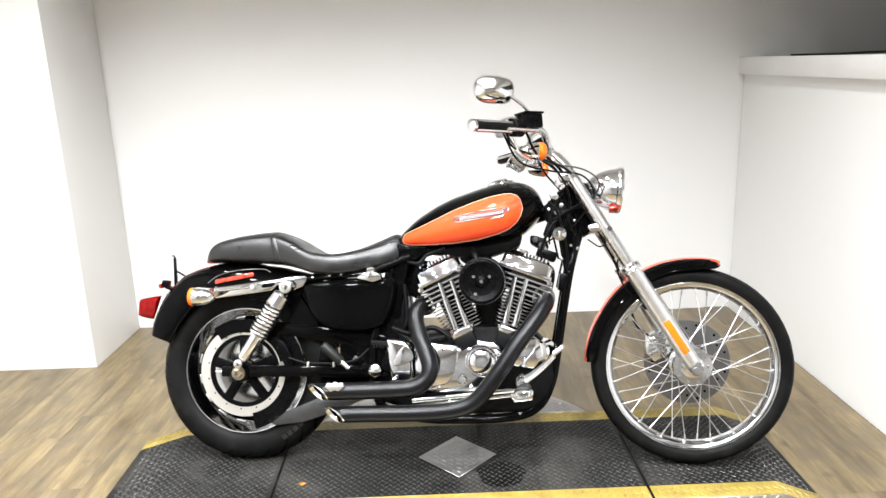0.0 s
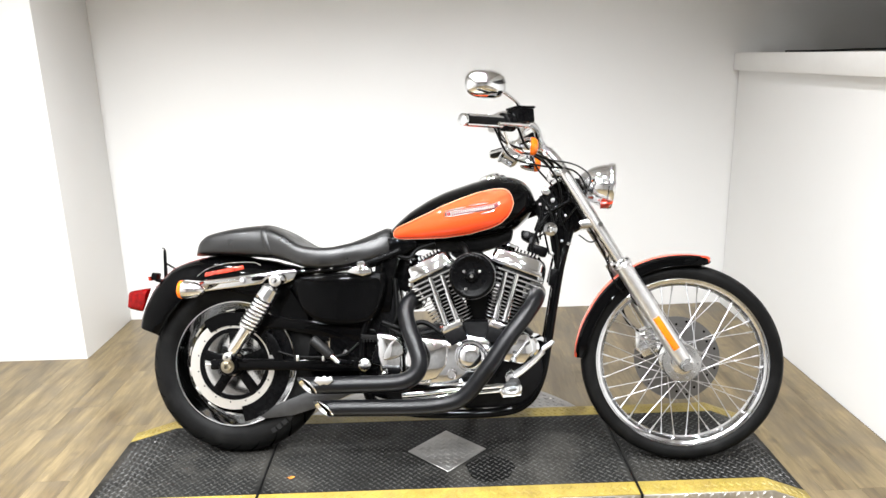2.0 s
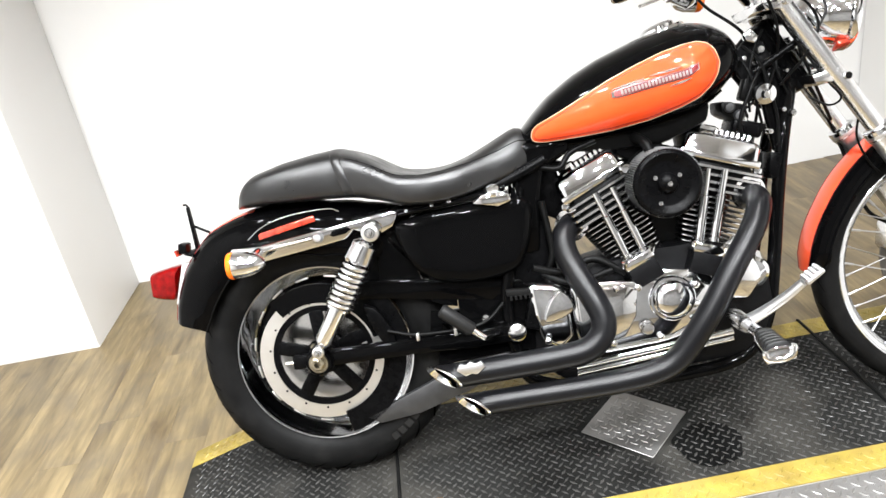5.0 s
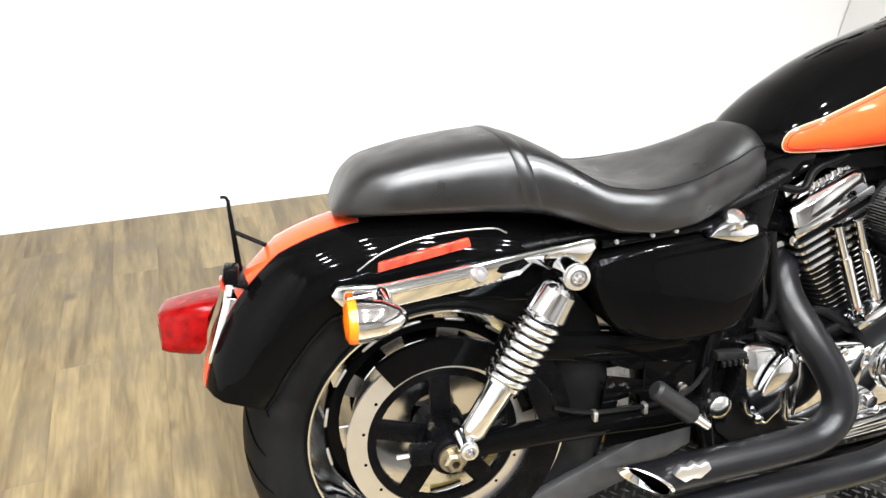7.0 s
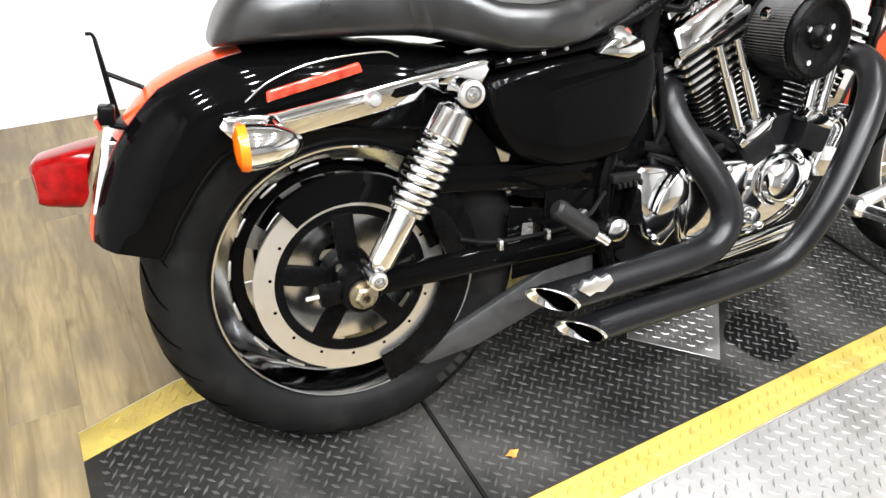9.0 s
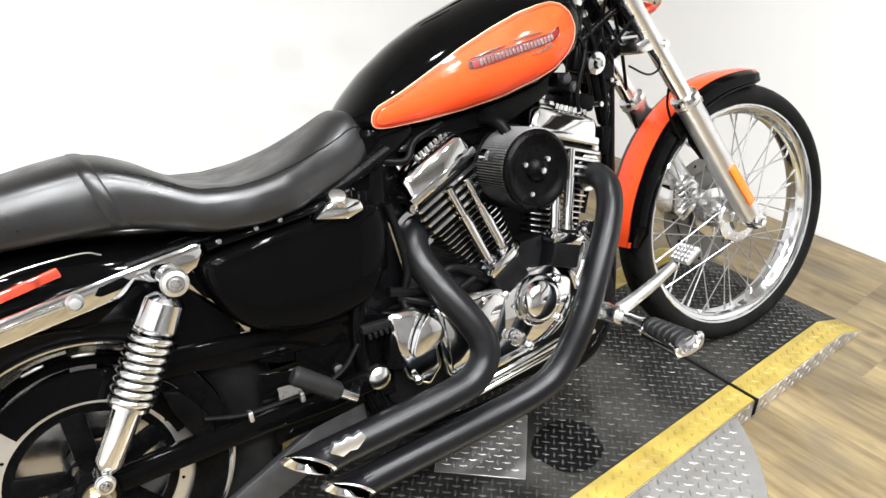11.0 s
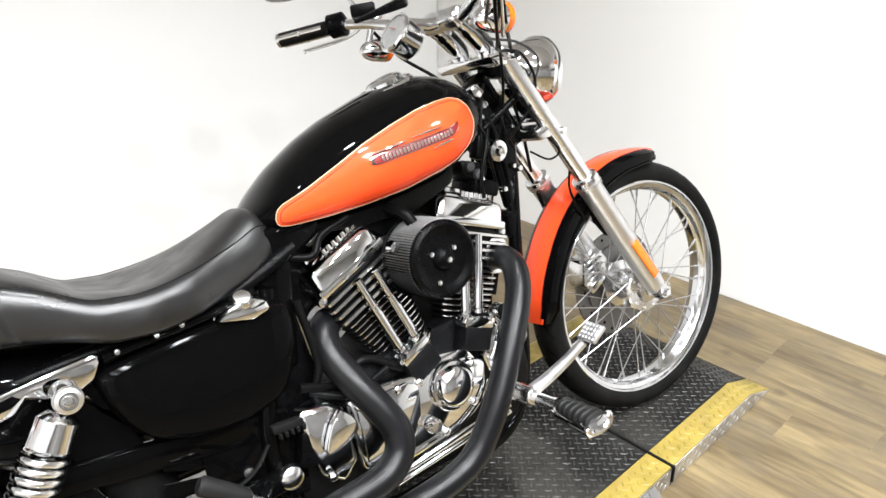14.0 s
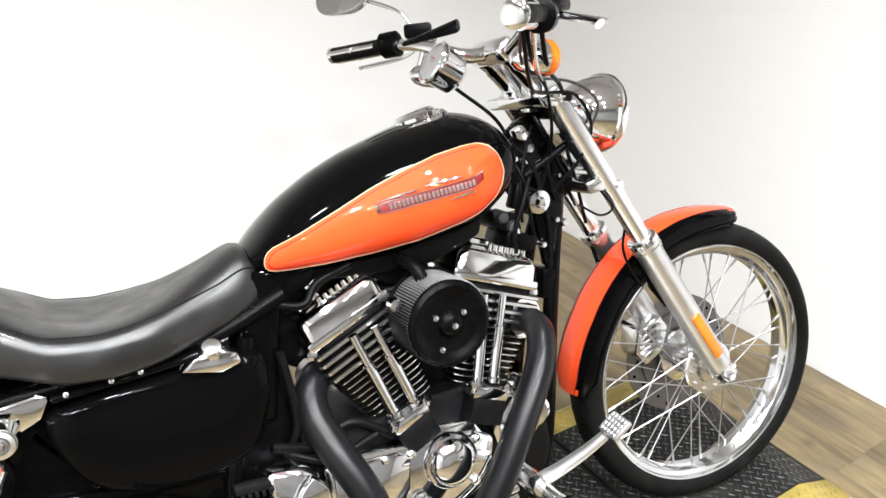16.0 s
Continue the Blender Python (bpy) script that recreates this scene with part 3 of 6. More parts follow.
ring_plate(bm, RW, 0.0, 0.045, -0.08, -0.03, seg=32)
for i in range(5):
    a = 2 * math.pi * i / 5 + radians(20)
    c = RW + V(0.075 * math.cos(a), -0.071, 0.075 * math.sin(a))
    part("carrier_spoke", box(B(), c, (0.084, 0.012, 0.036), (0, -math.degrees(a), 0), 0.005, 2), M_BLACKSATIN, disc)
part("disc_carrier", bm, M_BLACKSATIN, disc, "black five-spoke brake carrier")
for i in range(5):
    a = 2 * math.pi * i / 5 + radians(56)
    part("bolt", lathe(B(), [(0, -0.088), (0.007, -0.088), (0.0075, -0.078), (0.009, -0.078)], RW + V(0.034 * math.cos(a), 0, 0.034 * math.sin(a)), (0, 1, 0), 6), M_BRONZE, disc)
bm = lathe(B(), [(0.007, -0.15), (0.007, -0.158), (0.013, -0.158), (0.018, -0.154), (0.018, -0.142)], RW, (0, 1, 0), 6)
nut = part("axle_nut", bm, M_BRONZE, rwheel, "yellow zinc axle nut")
part("washer", lathe(B(), [(0.0, -0.143), (0.023, -0.143), (0.024, -0.14), (0.024, -0.137)], RW, (0, 1, 0), 24), M_BRONZE, nut)
part("axle_boss", lathe(B(), [(0.0, -0.138), (0.03, -0.138), (0.034, -0.132), (0.036, -0.08)], RW, (0, 1, 0), 28), M_BLACKSATIN, rwheel, "black axle boss")

# fork
fork = part("front_fork", prism(B(), [(0.327, 0.984), (0.376, 0.992), (0.396, 0.974), (0.392, 0.96), (0.337, 0.963)], -0.1, 0.1, 0.006), M_CHROME_WORN, bike, "chrome telescopic fork")
part("lower_clamp", prism(B(), [(0.424, 0.812), (0.472, 0.822), (0.486, 0.81), (0.482, 0.79), (0.434, 0.786)], -0.096, 0.096, 0.008), M_ALU, fork, "polished lower fork clamp")
part("fork_cover", box(B(), (0.455, 0, 0.868), (0.012, 0.1, 0.1), (0, -31, 0), 0.005), M_CHROME, fork, "chrome cover plate between the fork tubes")
FT, FB = V(0.37, 0, 0.99), V(0.774, 0, 0.33)
for s in (-1, 1):
    o = V(0, s * 0.083, 0)
    a, b = FT + o, FB + o
    part("fork_tube", tube(B(), [a - (b - a).normalized() * 0.008, a, a.lerp(b, 0.55)], [0.012, 0.0205, 0.0205], 24), M_FORK, fork, "chrome fork tube")
    t0 = a.lerp(b, 0.47)
    part("fork_slider", tube(B(), [t0, a.lerp(b, 0.475), a.lerp(b, 0.49), a.lerp(b, 0.5), a.lerp(b, 0.52), a.lerp(b, 0.93), a.lerp(b, 0.97), b, a.lerp(b, 1.025)], [0.0215, 0.027, 0.032, 0.032, 0.0285, 0.028, 0.026, 0.022, 0.012], 24), M_SLIDER, fork, "satin aluminium fork slider")
    part("slider_collar", tube(B(), [a.lerp(b, f) for f in (0.472, 0.476, 0.488, 0.491, 0.503, 0.507)], [0.024, 0.0315, 0.033, 0.0295, 0.0325, 0.028], 24), M_CHROME, fork, "chrome fork seal collar")
    part("axle_boss", lathe(B(), [(0.0, 0.025), (0.02, 0.025), (0.022, 0.018), (0.022, -0.018), (0.02, -0.025), (0, -0.025)], FW + V(0.0, s * 0.083, 0), (0, 1, 0), 24), M_ALU, fork)
    c = a.lerp(b, 0.845)
    mid = V(0.707, s * 0.1115, 0.4365)
    bm = box(B(), mid, (0.124, 0.006, 0.023), (0, 57.5, 0), 0.0025)
    part("reflector", bm, M_AMBER, fork, "amber fork reflector")
    part("pinch_bolt", lathe(B(), [(0, 0.03), (0.008, 0.03), (0.008, 0.0)], a.lerp(b, 0.02) + V(0, s * 0.012, 0), (0, s, 0), 12), M_CHROME, fork)
    part("clamp_bolt", lathe(B(), [(0, 0.027), (0.008, 0.027), (0.01, 0.0)], a.lerp(b, 0.29) + V(0.01, s * 0.0, 0), (0, s, 0), 12), M_CHROME, fork)
    for q in (0.505, 0.99):
        part("drain_screw", lathe(B(), [(0, 0.034), (0.006, 0.034), (0.0065, 0.02)], a.lerp(b, q), (0.8, s, 0.3), 8), M_CHROME_WORN, fork)


def fender(name, c, rows, half, drop, label, crown=0.012, centre=0.62, stripe_end=0):
    """A mudguard swept round a wheel; rows of angle, radius and width share."""
    bm = B()
    dense = []
    for (a0, r0, w0), (a1, r1, w1) in zip(rows, rows[1:]):
        for k in range(5):
            f = k / 5
            dense.append((a0 + (a1 - a0) * f, r0 + (r1 - r0) * f, w0 + (w1 - w0) * f))
    dense.append(rows[-1])
    us = [-1.0, -0.985, -0.93, -0.8, -centre - 0.02, -centre, -0.35, 0, 0.35, centre, centre + 0.02, 0.8, 0.93, 0.985, 1.0]
    outer = []
    for a, r, w in dense:
        d = V(math.cos(radians(a)), 0, math.sin(radians(a)))
        ring = []
        for u in us:
            y = half * w * (u if abs(u) < 0.93 else math.copysign(0.985 if abs(u) > 0.95 else 0.96, u))
            dip = crown * u * u
            if abs(u) >= 0.93:
                dip += drop * w * w * {0.93: 0.12, 0.985: 0.5, 1.0: 1.0}[abs(u)]
            ring.append(c + d * (r - dip) + V(0, y, 0))
        outer.append(ring)
    inner = [[c + (p - c) * 1.0 - (p - c - V(0, p.y, 0)).normalized() * 0.003 - V(0, math.copysign(0.002, p.y) if abs(p.y) > 0.02 else 0, 0) for p in r] for r in outer]
    va = loft(bm, outer, False, False)
    vb = loft(bm, inner, False, False)
    n = len(us)
    for i in range(len(outer) - 1):
        for k in (0, n - 1):
            bm.faces.new((va[i][k], va[i + 1][k], vb[i + 1][k], vb[i][k]))
    for i in (0, len(outer) - 1):
        for k in range(n - 1):
            bm.faces.new((va[i][k], va[i][k + 1], vb[i][k + 1], vb[i][k]))
    skin = (len(outer) - 1) * (n - 1)
    for i, f in enumerate(bm.faces):
        m = f.calc_center_median()
        shown = math.degrees(math.atan2(m.z - c.z, m.x - c.x)) > stripe_end
        f.material_index = 1 if i < skin and shown and abs(m.y) < half * (centre - 0.01) else 0
    ob = part(name, bm, [M_BLACK, M_ORANGE], bike, label, 50)
    for s in (-1, 1):
        pts = []
        for a, r, w in dense:
            if a < stripe_end:
                continue
            d = V(math.cos(radians(a)), 0, math.sin(radians(a)))
            pts.append(c + d * (r - crown * (centre + 0.01) ** 2 + 0.0004) + V(0, s * half * w * (centre + 0.01), 0))
        part("pinstripe", tube(B(), pts, 0.0009, 6), M_MAROON, ob, "thin dark pinstripe")
        part("rolled_edge", tube(B(), [ring[0 if s < 0 else -1] for ring in outer], 0.0032, 8), M_BLACK, ob, "glossy rolled edge")
    return ob


STEER = Matrix.Translation(FW) @ Matrix.Rotation(radians(-3.5), 4, V(-0.516, 0, 0.856)) @ Matrix.Translation(-FW)
ffend = fender("front_fender", FW, [(178, 0.357, 0.75), (172, 0.358, 1), (150, 0.354, 1), (125, 0.362, 1), (105, 0.366, 1), (90, 0.367, 0.97), (81, 0.369, 0.9), (77, 0.37, 0.78), (75, 0.37, 0.6), (74, 0.369, 0.35)], 0.062, 0.029, "orange front fender with black sides")
for s in (-1, 1):
    part("fender_bracket", prism(B(), [(0.585, 0.63), (0.603, 0.64), (0.655, 0.54), (0.66, 0.52), (0.635, 0.515), (0.6, 0.56)], *sorted((s * 0.057, s * 0.067)), 0.003), M_BLACKSATIN, ffend, "black fender bracket")

for ob in (fwheel, ffend):
    ob.matrix_basis = STEER

# front brake
cal = part("brake_caliper", prism(B(), [(0.64, 0.43), (0.70, 0.455), (0.735, 0.42), (0.715, 0.36), (0.66, 0.335), (0.63, 0.37)], 0.035, 0.1, 0.01), M_ALU, fork, "finned aluminium brake caliper")
for i in range(5):
    box(bm := B(), (0.672, 0.03, 0.375 + i * 0.016), (0.06, 0.012, 0.006), (0, -20, 0), 0.0015, 1)
    part("caliper_fin", bm, M_ALU, cal)
part("brake_hose", tube(B(), spline([(0.66, 0.06, 0.42), (0.61, 0.07, 0.46), (0.585, 0.07, 0.53), (0.54, 0.075, 0.68), (0.47, 0.06, 0.82)], 8), 0.0048, 8), M_PLASTIC, fork)

# headlight
hl = lathe(B(), [(0.0, -0.112), (0.014, -0.11), (0.035, -0.097), (0.056, -0.07), (0.069, -0.038), (0.074, -0.01), (0.079, -0.006), (0.081, 0.004), (0.078, 0.012), (0.073, 0.012), (0.07, 0.004), (0.03, -0.05), (0.0, -0.06)], (0.54, 0, 0.937), (1, 0, -0.1), 48)
hl = part("headlight", hl, M_CHROME, bike, "chrome bullet headlight")
part("lens", lathe(B(), [(0.0, 0.022), (0.03, 0.02), (0.06, 0.013), (0.074, 0.006), (0.074, 0.003), (0.06, 0.009), (0.0, 0.017)], (0.54, 0, 0.937), (1, 0, -0.1), 40), M_GLASS, hl, "clear headlight lens")
part("headlight_mount", box(B(), (0.42, 0, 0.95), (0.08, 0.045, 0.03), (0, 8, 0), 0.008), M_BLACKSATIN, hl, "black headlight mount")
part("trim_reflector", box(B(), (0.52, -0.036, 0.868), (0.03, 0.035, 0.012), (-25, 0, 0), 0.004), M_REFLECT, hl, "small orange reflector under the headlight")

# frame
def frame_tube(pts, r=0.014, label="", n=7, mat=M_BLACK):
    return part("frame_tube", tube(B(), spline(pts, n), r, 14), mat, frame_ob, label)


frame_ob = part("frame", tube(B(), [(0.347, 0, 0.945), (0.35, 0, 0.94), (0.435, 0, 0.79), (0.438, 0, 0.785)], [0.02, 0.032, 0.032, 0.02], 24), M_BLACK, bike, "gloss black steel frame")
for s in (-1, 1):
    frame_tube([(0.41, s * 0.02, 0.81), (0.372, s * 0.045, 0.68), (0.345, s * 0.055, 0.54), (0.322, s * 0.065, 0.4), (0.298, s * 0.07, 0.28), (0.25, s * 0.08, 0.2), (0.15, s * 0.09, 0.166), (-0.1, s * 0.1, 0.16), (-0.26, s * 0.1, 0.19), (-0.3, s * 0.1, 0.26), (-0.31, s * 0.1, 0.4), (-0.27, s * 0.1, 0.55), (-0.25, s * 0.095, 0.66)], 0.0155)
    frame_tube([(-0.18, s * 0.085, 0.715), (-0.3, s * 0.095, 0.672), (-0.45, s * 0.09, 0.652), (-0.6, s * 0.086, 0.64), (-0.78, s * 0.085, 0.62)], 0.013, mat=M_BLACKSATIN)
    part("neck_gusset", prism(B(), [(0.27, 0.87), (0.33, 0.93), (0.375, 0.9), (0.42, 0.8), (0.39, 0.73), (0.34, 0.76)], *sorted((s * 0.012, s * 0.026)), 0.004), M_CRINKLE, frame_ob)
frame_tube([(0.36, 0, 0.89), (0.25, 0, 0.85), (0.05, 0, 0.79), (-0.15, 0, 0.735), (-0.22, 0, 0.7)], 0.026, mat=M_BLACKSATIN)
for p, r in (((0.344, -0.026, 0.887), 0.0105), ((0.327, -0.03, 0.862), 0.011), ((0.395, -0.05, 0.735), 0.008)):
    part("bolt", lathe(B(), [(0, -0.012), (r * 0.7, -0.0115), (r, -0.007), (r, 0.01)], p, (0, 1, 0), 16), M_ALU, frame_ob, "silver domed bolt")

# tank
T_TOP = [(-0.225, 0.797), (-0.19, 0.833), (-0.152, 0.866), (-0.09, 0.905), (-0.03, 0.933), (0.07, 0.966), (0.13, 0.979), (0.175, 0.983), (0.22, 0.976), (0.255, 0.955), (0.278, 0.922), (0.288, 0.88)]
T_BOT = [(-0.225, 0.75), (-0.2, 0.738), (-0.104, 0.73), (0.05, 0.74), (0.164, 0.762), (0.22, 0.789), (0.255, 0.822), (0.278, 0.848), (0.288, 0.862)]
T_W = [(-0.225, 0.062), (-0.2, 0.1), (-0.152, 0.116), (-0.08, 0.13), (0.0, 0.146), (0.08, 0.162), (0.15, 0.172), (0.2, 0.165), (0.24, 0.144), (0.27, 0.106), (0.288, 0.05)]


def smooth_table(t):
    xs = [r[0] for r in t]
    fine = [t[0][0] + (t[-1][0] - t[0][0]) * k / 120 for k in range(121)]
    ys = np.interp(fine, xs, [r[1] for r in t])
    for _ in range(4):
        ys[1:-1] = 0.25 * ys[:-2] + 0.5 * ys[1:-1] + 0.25 * ys[2:]
    return list(zip(fine, ys))


T_TOP, T_BOT, T_W = smooth_table(T_TOP), smooth_table(T_BOT), smooth_table(T_W)


def tank_half(x):
    zt, zb, w = lerp(T_TOP, x), lerp(T_BOT, x), lerp(T_W, x)
    zc = zb + 0.42 * (zt - zb)
    return zt - (0.01 if x < 0.1 else 0.008), zb, zc, w


def tank_y(x, z):
    """Half the tank's width at a place on its side."""
    zt, zb, zc, w = tank_half(x)
    h = (zt - zc) if z > zc else (zc - zb)
    q = 2.2 if z > zc else 2.6
    return w * max(0.0, 1 - min(1, abs(z - zc) / max(h, 1e-4)) ** q) ** (1 / 1.9)


def tank_ring(x, n=44):
    zt, zb, zc, w = tank_half(x)
    ring = []
    for k in range(n):
        a = 2 * math.pi * (k + 0.5) / n
        ca, sa = math.cos(a), math.sin(a)
        h, q = ((zt - zc), 2.2) if sa > 0 else ((zc - zb), 2.6)
        y = math.copysign(w * abs(ca) ** (2 / 1.9), ca)
        z = zc + math.copysign(h * abs(sa) ** (2 / q), sa)
        ring.append(V(x, y, z))
    return ring


bm = B()
xs = [-0.225 + 0.513 * (0.5 - 0.5 * math.cos(math.pi * k / 40)) for k in range(41)]
loft(bm, [tank_ring(x) for x in xs])
tank = part("fuel_tank", bm, M_BLACK, bike, "gloss black tank with orange side panels", 60)

PANEL_T = [(-0.203, 0.771), (-0.2015, 0.779), (-0.197, 0.787), (-0.188, 0.794), (-0.142, 0.813), (-0.08, 0.841), (-0.024, 0.867), (0.04, 0.891), (0.094, 0.908), (0.14, 0.917), (0.17, 0.919), (0.19, 0.912), (0.203, 0.895), (0.209, 0.869)]
PANEL_B = [(-0.203, 0.769), (-0.2015, 0.763), (-0.197, 0.7585), (-0.185, 0.755), (-0.165, 0.7535), (-0.1, 0.754), (-0.025, 0.757), (0.06, 0.768), (0.129, 0.786), (0.165, 0.801), (0.19, 0.823), (0.203, 0.845), (0.209, 0.866)]


def side_patch(s, top, bottom, x0, x1, off, nx=48, nz=14):
    """A patch laid on the tank's side, off metres proud of it."""
    bm = B()
    rows = []
    for i in range(nx + 1):
        x = x0 + (x1 - x0) * (0.5 - 0.5 * math.cos(math.pi * i / nx))
        za, zb = lerp(bottom, x), lerp(top, x)
        rows.append([V(x, s * (tank_y(x, za + (zb - za) * k / nz) + off), za + (zb - za) * k / nz) for k in range(nz + 1)])
    outer = loft(bm, rows, False, False)
    return bm, rows


for s in (-1, 1):
    bm, rows = side_patch(s, PANEL_T, PANEL_B, -0.203, 0.209, 0.0012)
    part("side_panel", bm, M_ORANGE, tank, "glossy orange side panel")
    edge = [r[0] for r in rows] + [r[-1] for r in reversed(rows)]
    part("pinstripe", tube(B(), edge + [edge[0]], 0.001, 6), M_GOLD, tank, "gold and red pinstripe")
    ins = []
    n = len(edge)
    for i in range(n):
        d = edge[(i + 2) % n] - edge[(i - 2) % n]
        d.y = 0
        d = V(-d.z, 0, d.x).normalized() * 0.0058
        x, z = edge[i].x + d.x, edge[i].z + d.z
        ins.append(V(x, s * (tank_y(x, z) + 0.0012), z))
    part("pinstripe", tube(B(), ins + [ins[0]], 0.0008, 6), M_MAROON, tank, "thin dark red pinstripe")
    B_T = [(-0.03, 0.838), (-0.005, 0.845), (0.08, 0.8565), (0.14, 0.865), (0.163, 0.874)]
    B_B = [(-0.03, 0.829), (-0.005, 0.826), (0.08, 0.838), (0.14, 0.846), (0.163, 0.86)]
    bm, rows = side_patch(s, B_T, B_B, -0.022, 0.163, 0.003, 24, 4)
    badge = part("tank_badge", bm, M_CHROME, tank, "chrome winged tank badge")
    for x0, x1, m, lab in ((-0.016, 0.16, M_MAROON, "dark red enamel band"),):
        T2 = [(x, z - 0.0022) for x, z in B_T]
        B2 = [(x, z + 0.0022) for x, z in B_B]
        bm, _ = side_patch(s, T2, B2, x0, x1, 0.0042, 14, 3)
        part("badge_band", bm, m, badge, lab)
    for i in range(21):
        x = 0.001 + i * 0.0071
        z = 0.5 * (lerp(B_T, x) + lerp(B_B, x))
        part("badge_bar", box(B(), (x, s * (tank_y(x, z) + 0.005), z), (0.0052, 0.0018, 0.0102), (0, -8, 0), 0.0006, 1), M_BADGE, badge)
    for (x0, z0, x1, z1) in ((-0.02, 0.845, 0.05, 0.857), (0.06, 0.861, 0.125, 0.869), (0.1, 0.833, 0.145, 0.843)):
        pts = []
        for k in range(7):
            x, z = x0 + (x1 - x0) * k / 6, z0 + (z1 - z0) * k / 6
            pts.append((x, s * (tank_y(x, z) + 0.0035), z))
        part("badge_wing", tube(B(), pts, [0.0006, 0.0012, 0.0018, 0.0022, 0.0022, 0.002, 0.001], 8, flat=1.6), M_CHROME, badge)
ax = V(-0.3, 0, 1).normalized()
cap = part("fuel_cap", lathe(B(), [(0, 0.017), (0.02, 0.0165), (0.034, 0.014), (0.04, 0.009), (0.041, 0.0), (0.046, -0.002), (0.05, -0.008)], V(0.125, 0, 0.965), ax, 36), M_CHROME, tank, "round chrome fuel cap")
part("cap_ring", lathe(B(), [(0.055, -0.006), (0.055, 0.0), (0.06, 0.001), (0.064, -0.004), (0.066, -0.01)], V(0.12, 0, 0.963), ax, 36), M_CHROME, cap)
part("tank_seam", tube(B(), [(-0.21 + 0.44 * k / 20, -tank_y(-0.21 + 0.44 * k / 20, lerp(T_BOT, -0.21 + 0.44 * k / 20) + 0.012) - 0.001, lerp(T_BOT, -0.21 + 0.44 * k / 20) + 0.01) for k in range(21)], 0.0028, 6), M_BLACK, tank)

# seat
S_TOP = smooth_table([(-0.925, 0.715), (-0.915, 0.746), (-0.88, 0.778), (-0.8, 0.797), (-0.72, 0.807), (-0.662, 0.811), (-0.62, 0.802), (-0.575, 0.779), (-0.52, 0.736), (-0.46, 0.722), (-0.41, 0.729), (-0.355, 0.747), (-0.29, 0.775), (-0.235, 0.8), (-0.212, 0.79), (-0.198, 0.765)])
S_BOT = smooth_table([(-0.925, 0.7), (-0.854, 0.702), (-0.72, 0.695), (-0.65, 0.688), (-0.6, 0.676), (-0.519, 0.655), (-0.43, 0.65), (-0.372, 0.655), (-0.29, 0.67), (-0.218, 0.69), (-0.198, 0.72)])
S_W = smooth_table([(-0.925, 0.05), (-0.9, 0.093), (-0.85, 0.112), (-0.75, 0.118), (-0.66, 0.122), (-0.6, 0.136), (-0.52, 0.157), (-0.45, 0.163), (-0.38, 0.15), (-0.3, 0.116), (-0.24, 0.095), (-0.205, 0.08), (-0.198, 0.06)])


def seat_ring(x, grow=0.0, n=36):
    zt, zb, w = lerp(S_TOP, x) + grow, lerp(S_BOT, x), lerp(S_W, x) + grow
    dish = 0.02 * math.exp(-((x + 0.45) / 0.12) ** 2)
    zc = zb + 0.3 * (zt - zb)
    full = lerp([(-0.62, 4.2), (-0.5, 3.6), (-0.38, 3.0), (-0.28, 2.2)], x)
    ring = []
    for k in range(n):
        a = 2 * math.pi * (k + 0.5) / n
        ca, sa = math.cos(a), math.sin(a)
        h, q = ((zt - zc), full) if sa > 0 else ((zc - zb), 4.0)
        y = math.copysign(w * abs(ca) ** (2 / 2.7), ca)
        z = zc + math.copysign(h * abs(sa) ** (2 / q), sa)
        if sa > 0:
            z += dish * (abs(y) / w) ** 2 - dish * (1 - abs(ca)) * 0.2
        lean = math.exp(-((x + 0.635) / 0.13) ** 2)
        ring.append(V(x + lean * (0.034 * (1 - (z - zb) / (zt - zb)) - 0.012), y, z))
    return ring


def seat_piece(name, x0, x1, label, parent):
    bm = B()
    n = 34
    loft(bm, [seat_ring(x0 + (x1 - x0) * k / n) for k in range(n + 1)])
    return part(name, bm, M_LEATHER, parent, label, 60)


seat = seat_piece("seat", -0.925, -0.664, "black vinyl two-up seat", bike)
seat_piece("rider_seat", -0.641, -0.198, "scooped black vinyl rider seat", seat)
bm = B()
loft(bm, [seat_ring(x, g) for x, g in ((-0.666, -0.002), (-0.663, 0.0015), (-0.652, 0.0022), (-0.642, 0.0015), (-0.639, -0.002))])
part("seat_strap", bm, M_LEATHER, seat, "stitched black band across the seat", 60)
for s in (-1, 1):
    part("seat_piping", tube(B(), [seat_ring(-0.63 + 0.415 * i / 60)[14 if s < 0 else 3] for i in range(61)], 0.0013, 8), M_RUBBER, seat, "raised seam round the seat top")

